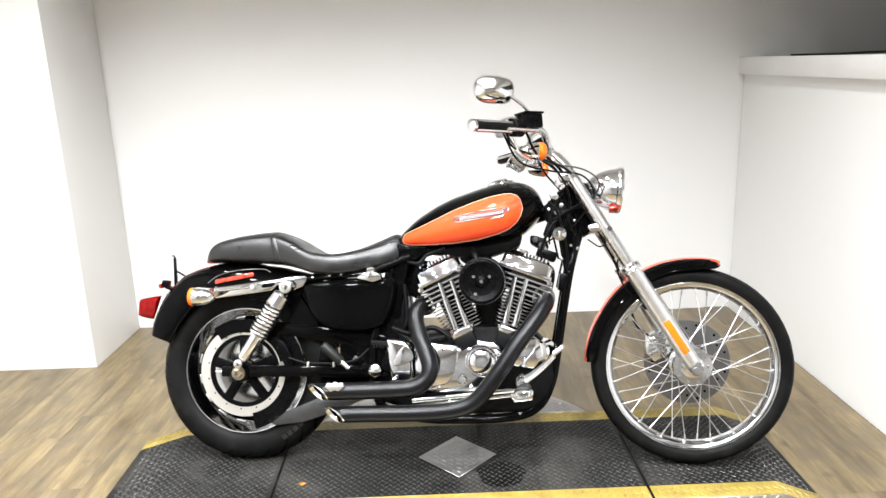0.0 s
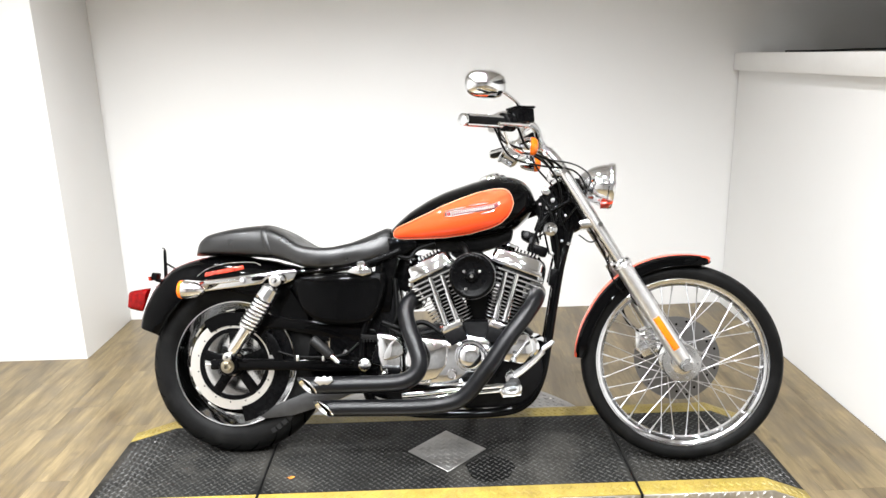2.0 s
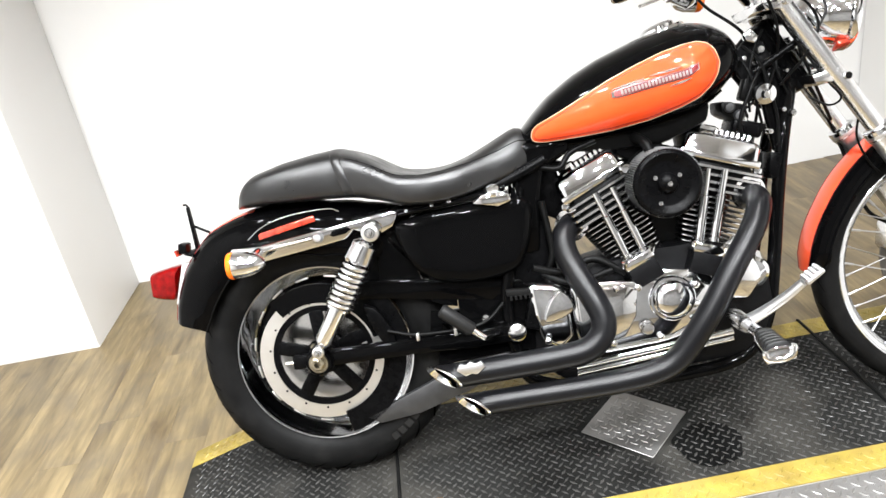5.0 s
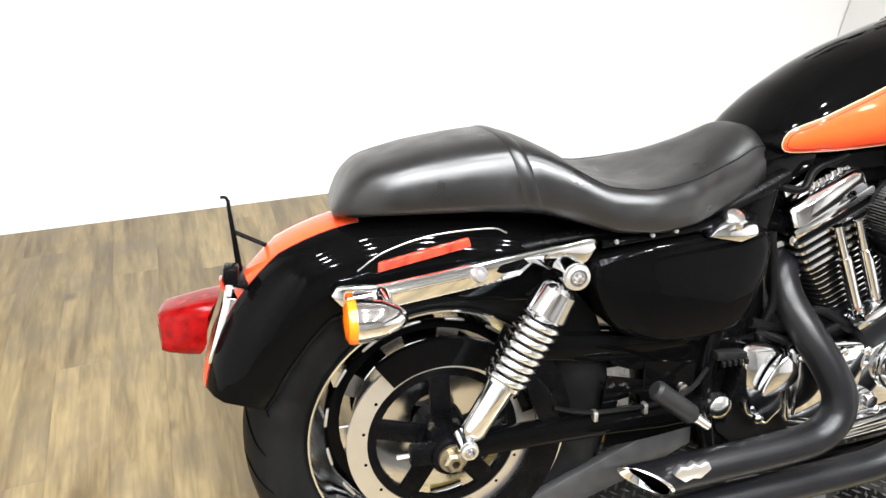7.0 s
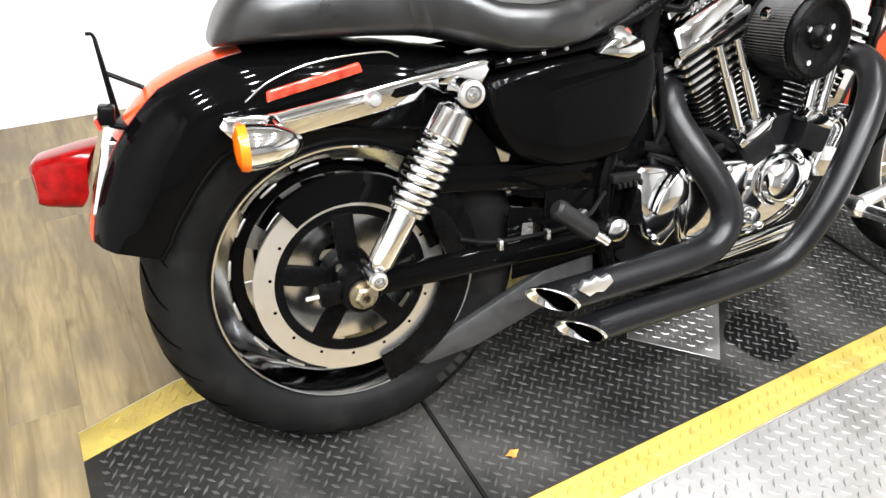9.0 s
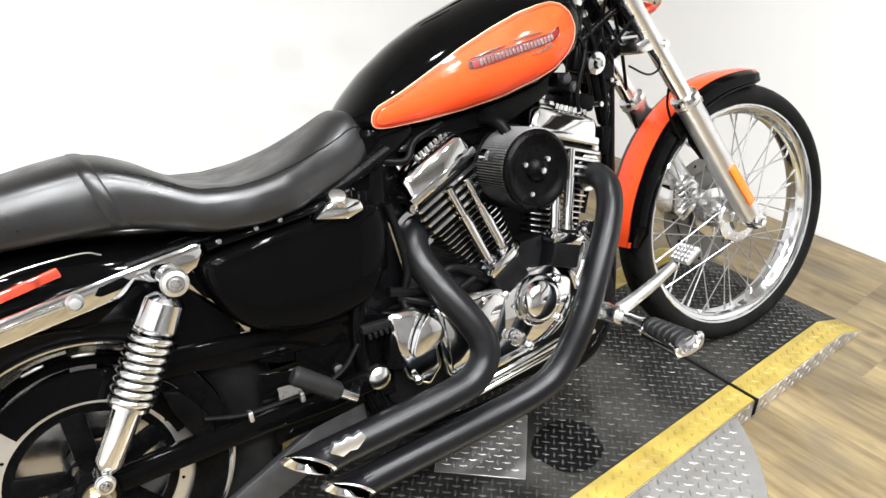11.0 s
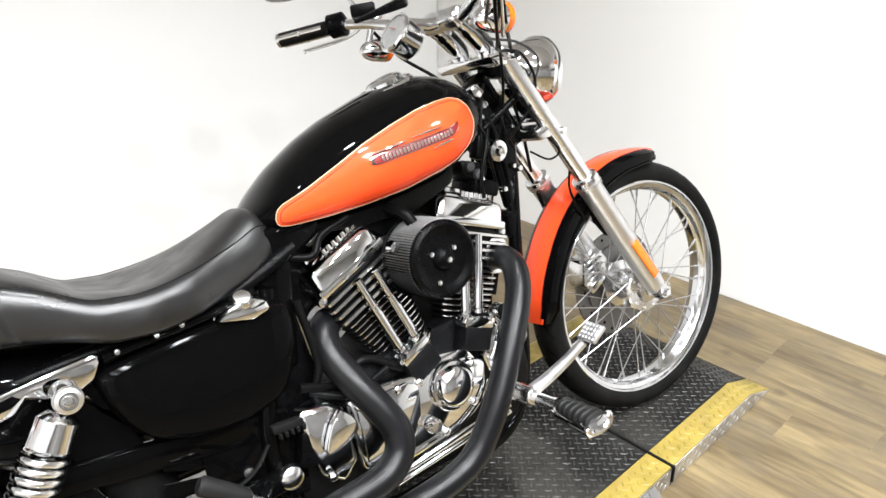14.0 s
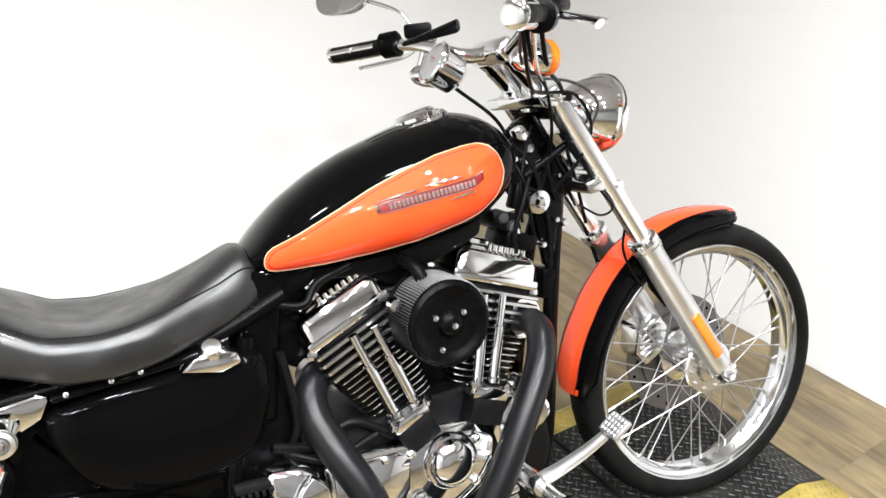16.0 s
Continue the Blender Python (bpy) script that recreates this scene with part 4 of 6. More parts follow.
# rear fender, struts, lights
rfend = fender("rear_fender", RW, [(160, 0.394, 0.86), (154, 0.4, 0.93), (140, 0.412, 1), (125, 0.418, 1), (110, 0.402, 1), (95, 0.385, 1), (80, 0.376, 1), (66, 0.388, 1), (52, 0.415, 1)], 0.102, 0.09, "black rear fender with an orange centre stripe", 0.034, 0.5, 107)
for s in (-1, 1):
    y0, y1 = sorted((s * 0.128, s * 0.142))
    strut = part("fender_strut", prism(B(), [(-0.935, 0.607), (-0.925, 0.62), (-0.86, 0.616), (-0.6, 0.648), (-0.535, 0.655), (-0.522, 0.648), (-0.538, 0.618), (-0.57, 0.604), (-0.605, 0.61), (-0.63, 0.622), (-0.65, 0.604), (-0.7, 0.597), (-0.86, 0.577), (-0.92, 0.588)], y0, y1, 0.005), M_CHROME, bike, "chrome fender strut cover")
    strut.location = (-0.009, -s * 0.016, -0.002)
    # slightly proud black plate, coloured as the shade of a recess
    part("strut_slot", prism(B(), [(-0.688, 0.618), (-0.68, 0.628), (-0.645, 0.634), (-0.636, 0.626), (-0.65, 0.617), (-0.68, 0.614)], *sorted((s * 0.1405, s * 0.1428)), 0.0004), M_BLACK, strut, "black inlay standing for a shaded recess in the strut")
    part("strut_rib", tube(B(), [(-0.91, s * 0.141, 0.598), (-0.73, s * 0.141, 0.617)], 0.005, 10), M_CHROME, strut)
    for x, z in ((-0.715, 0.617),):
        part("bolt", lathe(B(), [(0, 0.014), (0.008, 0.013), (0.012, 0.006), (0.013, -0.004)], (x, s * 0.142, z), (0, s, 0), 18), M_SLIDER, strut, "silver domed bolt")
    part("reflector", prism(B(), [(-0.872, 0.626), (-0.87, 0.642), (-0.733, 0.667), (-0.729, 0.652)], *sorted((s * 0.1, s * 0.108)), 0.003), M_REFLECT, rfend, "red side reflector")
    part("fender_trim", tube(B(), spline([(-0.9, s * 0.1, 0.63), (-0.86, s * 0.1025, 0.656), (-0.79, s * 0.1025, 0.674), (-0.7, s * 0.1025, 0.677), (-0.672, s * 0.1, 0.667)], 6), 0.0012, 6), M_BADGE, rfend)
    sig = part("rear_turn_signal", lathe(B(), [(0, -0.075), (0.008, -0.073), (0.02, -0.058), (0.028, -0.036), (0.031, -0.008), (0.031, 0.0)], (-0.903, s * 0.19, 0.587), (-1, 0, 0.03), 32), M_CHROME, bike, "chrome bullet turn signal with amber lens")
    sig.location = (-0.013, -s * 0.014, -0.003)
    part("lens", lathe(B(), [(0.0315, -0.001), (0.032, 0.004), (0.03, 0.011), (0.02, 0.015), (0.0, 0.017)], (-0.903, s * 0.19, 0.587), (-1, 0, 0.03), 32), M_AMBER, sig, "amber lens")
    part("signal_stalk", tube(B(), [(-0.858, s * 0.13, 0.6), (-0.858, s * 0.18, 0.598)], [0.016, 0.013], 16), M_CHROME, sig)
    top, bot = V(-0.593, s * 0.16, 0.615), V(-0.759, s * 0.16, 0.356)
    shock = part("shock_absorber", tube(B(), [top.lerp(bot, f) for f in (0.07, 0.09, 0.105, 0.15, 0.235, 0.25)], [0.016, 0.024, 0.03, 0.031, 0.034, 0.03], 24), M_CHROME, bike, "chrome coil-over shock absorber")
    for q, w in ((top, 0.021), (bot, 0.0145)):
        part("shock_eye", lathe(B(), [(0, 0.028), (w * 0.55, 0.028), (w * 0.6, 0.022), (w, 0.02), (w, -0.02), (0, -0.02)], q, (0, s, 0), 24), M_CHROME, shock, "chrome mounting eye")
        part("eye_washer", lathe(B(), [(w * 0.62, 0.0285), (w * 0.9, 0.027), (w * 0.95, 0.022), (w * 0.88, 0.019), (w * 0.62, 0.02)], q, (0, s, 0), 28, closed=True), M_STEEL, shock, "grey steel washer")
        part("eye_bolt", lathe(B(), [(0, 0.037), (w * 0.25, 0.036), (w * 0.42, 0.031), (w * 0.46, 0.027)], q, (0, s, 0), 20), M_ALU, shock, "silver domed bolt")
    part("shock_body", tube(B(), [top.lerp(bot, f) for f in (0.24, 0.615, 0.62, 0.64, 0.65, 0.92, 0.96)], [0.018, 0.018, 0.03, 0.03, 0.0215, 0.0205, 0.013], 24), M_CHROME, shock)
    d = (bot - top).normalized()
    u = d.orthogonal().normalized()
    w = d.cross(u)
    L = (bot - top).length
    coil = [top + d * L * (0.25 + 0.375 * k / 200) + 0.0295 * (math.cos(k * 8.5 * 2 * math.pi / 200) * u + math.sin(k * 8.5 * 2 * math.pi / 200) * w) for k in range(201)]
    part("spring", tube(B(), coil, 0.0056, 10), M_CHROME, shock, "chrome coil spring")
base = part("tail_light", prism(B(), [(-1.115, 0.49), (-1.088, 0.484), (-1.048, 0.588), (-1.078, 0.596)], -0.052, 0.052, 0.005), M_CHROME, bike, "red tail light on a chrome base")
bm = B()
rings = []
for k, (x, z0, z1, w) in enumerate(((-1.108, 0.499, 0.587, 0.046), (-1.13, 0.502, 0.584, 0.046), (-1.16, 0.508, 0.578, 0.043), (-1.174, 0.512, 0.575, 0.038), (-1.178, 0.52, 0.568, 0.03))):
    zc, h = (z0 + z1) / 2, (z1 - z0) / 2
    sh = 0.034 * (1 - k / 4)
    rings.append([V(x + sh * math.sin(a) * 0.6, w * math.copysign(abs(math.cos(a)) ** 0.4, math.cos(a)), zc + h * math.copysign(abs(math.sin(a)) ** 0.4, math.sin(a))) for a in (2 * math.pi * (j + 0.5) / 24 for j in range(24))])
loft(bm, rings)
part("lens", bm, M_RED, base, "ribbed red lens")
base.location = (-0.015, 0, 0.0)
plate = part("plate_bracket", prism(B(), [(-1.036, 0.612), (-1.046, 0.614), (-1.05, 0.735), (-1.045, 0.738)], -0.022, -0.006, 0.0015), M_BLACKSATIN, bike, "thin folded black licence plate bracket")
plate.location = (-0.028, 0.024, -0.012)
part("bracket_hook", tube(B(), spline([(-1.047, -0.014, 0.733), (-1.05, -0.014, 0.742), (-1.058, -0.014, 0.743)], 4), 0.0025, 8), M_BLACKSATIN, plate)
part("bracket_brace", tube(B(), [(-1.047, -0.014, 0.69), (-0.998, -0.014, 0.662)], 0.0035, 8), M_BLACKSATIN, plate)
part("bracket_box", box(B(), (-1.052, -0.07, 0.64), (0.022, 0.035, 0.026), (0, 8, 0), 0.004), M_BLACKSATIN, plate)
part("bracket_rib", box(B(), (-1.04, -0.04, 0.624), (0.024, 0.09, 0.008), (0, 20, 0), 0.003), M_BLACKSATIN, plate)
part("plate_reflector", box(B(), (-1.064, -0.085, 0.632), (0.005, 0.03, 0.016), (0, -15, 0), 0.002), M_REFLECT, plate, "small red reflector")

# swing arm, belt guards, side covers
swing = part("swing_arm", tube(B(), [(-0.29, 0, 0.325), (-0.29, 0, 0.326)], 0.01, 8), M_BLACK, bike, "gloss black swing arm")
for s in (-1, 1):
    bm = prism(B(), [(-0.29, 0.345), (-0.45, 0.345), (-0.74, 0.343), (-0.8, 0.338), (-0.805, 0.306), (-0.74, 0.303), (-0.5, 0.304), (-0.4, 0.3), (-0.29, 0.305)], *sorted((s * 0.1, s * 0.128)), 0.008)
    part("arm", bm, M_BLACK, swing)
    part("axle_adjuster", box(B(), (-0.815, s * 0.118, 0.322), (0.05, 0.024, 0.034), bevel=0.006), M_BLACKSATIN, swing)
part("adjuster_bolt", tube(B(), [(-0.84, -0.118, 0.322), (-0.86, -0.118, 0.322)], 0.004, 8), M_STEEL, swing)
part("pivot_cap", lathe(B(), [(0, -0.022), (0.012, -0.021), (0.021, -0.015), (0.023, 0.0)], (-0.297, -0.118, 0.327), (0, 1, 0), 24), M_ALU, swing, "silver pivot cap")
part("rear_brake_hose", tube(B(), spline([(-0.6, -0.122, 0.37), (-0.54, -0.126, 0.354), (-0.47, -0.13, 0.352), (-0.41, -0.131, 0.354), (-0.36, -0.128, 0.366), (-0.32, -0.12, 0.4)], 6), 0.0042, 8), M_PLASTIC, swing, "black rubber brake hose")
for x in (-0.53, -0.44):
    part("hose_clip", box(B(), (x, -0.128, 0.348), (0.008, 0.014, 0.018), bevel=0.002), M_STEEL, swing, "steel hose clip")
part("small_bolt", lathe(B(), [(0, -0.01), (0.009, -0.009), (0.01, 0.0)], (-0.365, -0.115, 0.368), (0, 1, 0), 16), M_ALU, swing)
part("belt_guard", prism(B(), [(-0.68, 0.487), (-0.63, 0.492), (-0.45, 0.468), (-0.27, 0.445), (-0.262, 0.432), (-0.33, 0.402), (-0.45, 0.42), (-0.6, 0.444), (-0.68, 0.45)], -0.1, -0.075, 0.003), M_BLACK, bike, "satin black belt guard")
part("brake_shield", ring_plate(B(), RW, 0.15, 0.205, -0.088, -0.082, -78, -4, 96), M_BLACKSATIN, bike, "dark plate over the brake disc")
part("lower_guard", prism(B(), [(-0.7, 0.148), (-0.57, 0.2), (-0.42, 0.262), (-0.32, 0.27), (-0.32, 0.235), (-0.43, 0.185), (-0.56, 0.143), (-0.66, 0.13)], -0.088, -0.07, 0.004), M_GREY, bike, "dark grey lower guard")
part("disc_guard", ring_plate(B(), RW, 0.184, 0.219, -0.09, -0.085, -4, 62, 96), M_BLACKSATIN, bike, "black guard over the rim edge")
part("caliper_bracket", ring_plate(B(), RW, 0.136, 0.183, -0.092, -0.08, 14, 126, 96), M_BLACK, bike, "black curved guard above the brake disc")
outline = [(-0.545, 0.632), (-0.25, 0.65), (-0.222, 0.625), (-0.226, 0.57), (-0.255, 0.485), (-0.3, 0.464), (-0.381, 0.456), (-0.45, 0.466), (-0.515, 0.5), (-0.552, 0.59)]
for _ in range(2):
    outline = [(a[0] + (b[0] - a[0]) * f, a[1] + (b[1] - a[1]) * f) for a, b in zip(outline, outline[1:] + outline[:1]) for f in (0.25, 0.75)]
bm = B()
loft(bm, [[V(-0.388 + (x + 0.388) * k, y, 0.556 + (z - 0.556) * k) for x, z in outline] for y, k in ((0.02, 1.0), (-0.1, 1.0), (-0.112, 0.994), (-0.122, 0.98), (-0.13, 0.955), (-0.1345, 0.92), (-0.137, 0.85), (-0.139, 0.6), (-0.14, 0.2))])
cover = part("oil_tank", bm, M_BLACK, bike, "gloss black oil tank cover")
bm = prism(B(), [(-0.36, 0.642), (-0.335, 0.66), (-0.3, 0.668), (-0.272, 0.655), (-0.268, 0.637), (-0.3, 0.628)], -0.15, -0.115, 0.006)
cap = part("oil_cap", bm, M_CHROME, cover, "chrome oil filler lock cover")
part("cap_dome", lathe(B(), [(0, 0.022), (0.014, 0.02), (0.02, 0.012), (0.021, 0.0)], (-0.308, -0.128, 0.655), (0, -0.6, 0.8), 24), M_ALU, cap)
part("battery_cover", prism(B(), [(-0.545, 0.628), (-0.25, 0.645), (-0.228, 0.57), (-0.262, 0.485), (-0.381, 0.462), (-0.51, 0.505)], 0.05, 0.135, 0.015), M_BLACK, bike, "gloss black left side cover")
part("seat_rail_cover", tube(B(), spline([(-0.53, -0.128, 0.642), (-0.45, -0.13, 0.648), (-0.36, -0.128, 0.655), (-0.28, -0.12, 0.668)], 6), 0.007, 10), M_BLACK, bike)
for x, z in ((-0.51, 0.647), (-0.45, 0.652), (-0.41, 0.655)):
    part("bolt", lathe(B(), [(0, 0.004), (0.004, 0.003), (0.005, 0)], (x, -0.136, z), (0, -1, 0.2), 8), M_CHROME, cover)
part("inner_fender", prism(B(), [(-0.46, 0.64), (-0.3, 0.64), (-0.26, 0.5), (-0.3, 0.4), (-0.4, 0.42), (-0.44, 0.52)], -0.07, 0.07, 0.02), M_PLASTIC, bike)
part("passenger_peg", tube(B(), [(-0.462, -0.192, 0.42), (-0.458, -0.1925, 0.417), (-0.4, -0.2, 0.369), (-0.395, -0.2, 0.365)], [0.012, 0.0165, 0.0165, 0.012], 18), M_BAR, bike, "folded black rubber passenger peg")
part("peg_hinge", tube(B(), [(-0.4, -0.2, 0.369), (-0.37, -0.203, 0.345)], [0.009, 0.008], 10), M_CHROME_WORN, bike, "chrome peg hinge")
part("peg_bracket", tube(B(), spline([(-0.375, -0.2, 0.347), (-0.36, -0.17, 0.34), (-0.33, -0.11, 0.33)], 4), 0.009, 10), M_BLACKSATIN, bike)
part("rear_master_cylinder", box(B(), (-0.245, -0.11, 0.36), (0.05, 0.04, 0.07), (0, 15, 0), 0.008), M_BLACKSATIN, bike)

# added black plates that hide bright floor round the pivot and shock
bm = B()
for outline in ([(-0.425, 0.436), (-0.243, 0.43), (-0.258, 0.272), (-0.332, 0.275), (-0.418, 0.266), (-0.494, 0.262), (-0.49, 0.319), (-0.432, 0.325), (-0.428, 0.356)],
                [(-0.487, 0.445), (-0.4255, 0.436), (-0.428, 0.401), (-0.46, 0.408), (-0.49, 0.421)],
                [(-0.494, 0.399), (-0.429, 0.383), (-0.429, 0.35), (-0.45, 0.362), (-0.471, 0.364), (-0.476, 0.324), (-0.506, 0.326)]):
    prism(bm, outline, -0.098, -0.093, 0.0012, seg=1)
part("sprocket_cover", bm, M_BLACK, bike, "black plate added to fill gaps round the swing arm pivot")
bm = B()
for outline in ([(-0.6, 0.62), (-0.547, 0.549), (-0.515, 0.511), (-0.503, 0.475), (-0.427, 0.412), (-0.607, 0.461)],
                [(-0.57, 0.6), (-0.546, 0.555), (-0.501, 0.525), (-0.471, 0.496), (-0.474, 0.482), (-0.485, 0.485), (-0.489, 0.474), (-0.416, 0.409), (-0.36, 0.55), (-0.4, 0.62)]):
    prism(bm, outline, -0.088, -0.083, 0.0012, seg=1)
part("inner_guard", bm, M_BLACK, bike, "black plate added to fill gaps behind the shock absorber")
part("rear_brake_caliper", prism(B(), [(-0.65, 0.438), (-0.623, 0.427), (-0.608, 0.406), (-0.586, 0.364), (-0.586, 0.33), (-0.62, 0.344), (-0.641, 0.391)], -0.118, -0.094, 0.005), M_BLACKSATIN, bike, "satin black rear brake caliper")
part("transmission_case", prism(B(), [(-0.335, 0.24), (-0.2, 0.19), (-0.18, 0.46), (-0.2, 0.62), (-0.38, 0.6), (-0.37, 0.48), (-0.34, 0.4)], 0.001, 0.09, 0.02), M_BLACKSATIN, bike, "black transmission case")
part("pivot_casting", prism(B(), [(-0.405, 0.24), (-0.2, 0.19), (-0.18, 0.46), (-0.2, 0.62), (-0.4, 0.6), (-0.425, 0.48), (-0.412, 0.4), (-0.404, 0.33)], -0.075, 0.0, 0.012), M_BLACKSATIN, bike, "black swing arm pivot casting")
part("primary_cover", prism(B(), [(0.2, 0.2), (0.26, 0.3), (0.22, 0.42), (0.05, 0.44), (-0.2, 0.43), (-0.28, 0.36), (-0.27, 0.25), (-0.15, 0.19)], 0.1, 0.16, 0.025), M_BLACKSATIN, bike, "black primary drive cover")
part("drive_pulley", ring_plate(B(), RW, 0.03, 0.135, 0.085, 0.105, seg=48), M_BLACKSATIN, rwheel, "black belt pulley")
for zz, dz in ((0.457, -0.02), (0.187, 0.0)):
    part("drive_belt", prism(B(), [(-0.763, zz), (-0.3, zz + dz - 0.05 if zz > 0.3 else zz + 0.07), (-0.3, zz + dz - 0.06 if zz > 0.3 else zz + 0.06), (-0.763, zz - 0.01)], 0.086, 0.104, 0.002), M_RUBBER, bike, "black drive belt")

# engine
engine = part("engine", prism(B(), [(0.31, 0.3), (0.29, 0.235), (0.24, 0.185), (0.06, 0.174), (-0.2, 0.178), (-0.275, 0.25), (-0.28, 0.36), (-0.25, 0.425), (-0.1, 0.45), (0.02, 0.475), (0.15, 0.478), (0.25, 0.45), (0.3, 0.4)], -0.092, 0.11, 0.02), M_CRINKLE, bike, "black V-twin engine with chrome covers")
CYL = ((V(0.02, 0, 0.44), V(-0.423, 0, 0.906)), (V(0.158, 0, 0.44), V(0.342, 0, 0.94)))


def fin_plate(c, d, half_e, half_y, thick, round_=0.02):
    """One cooling fin square to the cylinder's axis d, with a bright machined rim."""
    e = V(d.z, 0, -d.x)
    pts = []
    for cx, cy, a0 in ((1, 1, 0), (-1, 1, 90), (-1, -1, 180), (1, -1, 270)):
        for k in range(5):
            a = radians(a0 + 22.5 * k)
            pts.append((cx * (half_e - round_) + round_ * math.cos(a), cy * (half_y - round_) + round_ * math.sin(a)))
    bm = B()
    rings = [[c + e * (u * f) + V(0, v * f, 0) + d * h for u, v in pts] for f, h in ((0.985, -thick * 0.75), (1, -thick * 0.5), (1, thick * 0.5), (0.985, thick * 0.75))]
    loft(bm, rings)
    for f in bm.faces:
        f.material_index = 1 if len(f.verts) == 4 and abs((f.calc_center_median() - c).dot(d)) < thick * 0.3 else 0
    return bm


for base_pt, d in CYL:
    e = V(d.z, 0, -d.x)
    ang = math.degrees(math.atan2(d.x, d.z))
    core = B()
    lathe(core, [(0, -0.03), (0.052, -0.03), (0.052, 0.21), (0, 0.21)], base_pt, d, 32)
    cyl = part("cylinder", core, M_FIN, engine, "black finned cylinder with bright fin edges")
    for i in range(12):
        h = 0.0 + i * 0.0122
        w = 0.058 + 0.024 * i / 11
        part("fin", fin_plate(base_pt + d * h, d, w, 0.082, 0.0024), [M_FIN, M_ALU], cyl)
    head = part("cylinder_head", box(B(), base_pt + d * 0.183, (0.13, 0.15, 0.07), (0, ang, 0), 0.012), M_FIN, engine, "black cylinder head with bright fins")
    for i in range(4):
        part("fin", fin_plate(base_pt + d * (0.152 + i * 0.0165), d, 0.086, 0.09, 0.0055, 0.012), [M_FIN, M_ALU], head)
    front = d.x > 0
    mid, ha = (-0.02, 0.09) if front else (0.0, 0.081)
    rb = part("rocker_box", box(B(), base_pt + d * 0.225 + e * mid, (2 * ha + 0.006, 0.178, 0.02), (0, ang, 0), 0.006), M_CHROME, engine, "chrome rocker box")

    def lid(rows):
        bm = B()
        rings = []
        for h, a, b, r, shift in rows:
            ring = []
            for cx, cy, a0 in ((1, 1, 0), (-1, 1, 90), (-1, -1, 180), (1, -1, 270)):
                for k in range(5):
                    t = radians(a0 + 22.5 * k)
                    ring.append(base_pt + d * h + e * (mid + shift + cx * (a - r) + r * math.cos(t)) + V(0, cy * (b - r) + r * math.sin(t), 0))
            rings.append(ring)
        loft(bm, rings)
        return bm
    part("rocker_cover", lid(((0.226, ha, 0.088, 0.016, 0), (0.26, ha - 0.002, 0.086, 0.018, 0), (0.269, ha - 0.006, 0.082, 0.018, 0), (0.274, ha - 0.014, 0.074, 0.016, 0))), M_CHROME, rb, "chrome middle cover")
    part("rocker_lid", lid(((0.272, ha - 0.017, 0.07, 0.016, 0), (0.28, ha - 0.021, 0.066, 0.016, 0), (0.285, ha - 0.03, 0.056, 0.014, 0))), M_CHROME, rb, "chrome rocker lid")
    part("rocker_rib", lid(((0.27, 0.028, 0.06, 0.01, -0.035), (0.291, 0.025, 0.056, 0.01, -0.035), (0.294, 0.02, 0.05, 0.008, -0.035))), M_CHROME, rb, "raised chrome rib on the lid")
    for k in range(7):
        part("bolt", lathe(B(), [(0, 0.011), (0.0045, 0.011), (0.005, 0.0)], base_pt + d * 0.276 + e * (mid - 0.02 + 0.0125 * k) + V(0, -0.068, 0), d, 8), M_CHROME_WORN, rb)
    for u in (-ha - 0.002, ha + 0.002):
        part("bolt", lathe(B(), [(0, 0.012), (0.009, 0.009), (0.0105, 0.0)], base_pt + d * 0.212 + e * (mid + u) + V(0, -0.07, 0), (0, -1, 0), 12), M_CHROME, rb)
for (xa, za), (xb, zb) in (((-0.077, 0.622), (-0.021, 0.462)), ((-0.036, 0.63), (0.018, 0.474)), ((0.181, 0.64), (0.143, 0.473)), ((0.219, 0.632), (0.177, 0.473))):
    a, b = V(xa, -0.098, za), V(xb, -0.108, zb)
    part("pushrod_tube", tube(B(), [a, a.lerp(b, 0.35), a.lerp(b, 0.36), a.lerp(b, 0.94), a.lerp(b, 0.95), b], [0.0085, 0.0085, 0.0105, 0.0105, 0.0135, 0.0135], 18), M_CHROME, engine, "chrome pushrod tube")
for c, rot in (((0.0, -0.112, 0.458), -25), ((0.16, -0.112, 0.46), 20)):
    lb = part("lifter_block", box(B(), c, (0.075, 0.04, 0.024), (0, rot, 0), 0.006), M_CHROME, engine, "chrome lifter block")
    cc = V(*c)
    for u in (-0.036, 0.036):
        q = cc + V(u * math.cos(radians(rot)), -0.012, -u * math.sin(radians(rot)) + 0.004)
        part("bolt", lathe(B(), [(0, 0.016), (0.0075, 0.015), (0.0085, 0)], q, (0, -0.6, 0.8), 12), M_CHROME, lb)
    part("lifter_base", box(B(), cc + V(math.sin(radians(rot)) * -0.032, 0.004, -0.032), (0.07, 0.05, 0.05), (0, rot, 0), 0.006), M_CRINKLE, lb)

# air cleaner
AC = V(0.071, 0.014, 0.628)
bm = B()
cols = 184
rings = []
for y, r in ((-0.1, 0.074), (-0.102, 0.0765), (-0.186, 0.0765), (-0.188, 0.0745)):
    rings.append([AC + V((r + (0.0017 if k % 2 else -0.0017)) * math.cos(2 * math.pi * k / cols), y, (r + (0.0017 if k % 2 else -0.0017)) * math.sin(2 * math.pi * k / cols)) for k in range(cols)])
loft(bm, rings)
# every second flank takes the paler colour, as if light caught it
for i, f in enumerate(bm.faces):
    f.material_index = 1 if len(f.verts) == 4 and i % 2 else 0
air = part("air_cleaner", bm, [M_PLASTIC, M_PLEAT], bike, "round black pleated air filter", 20)
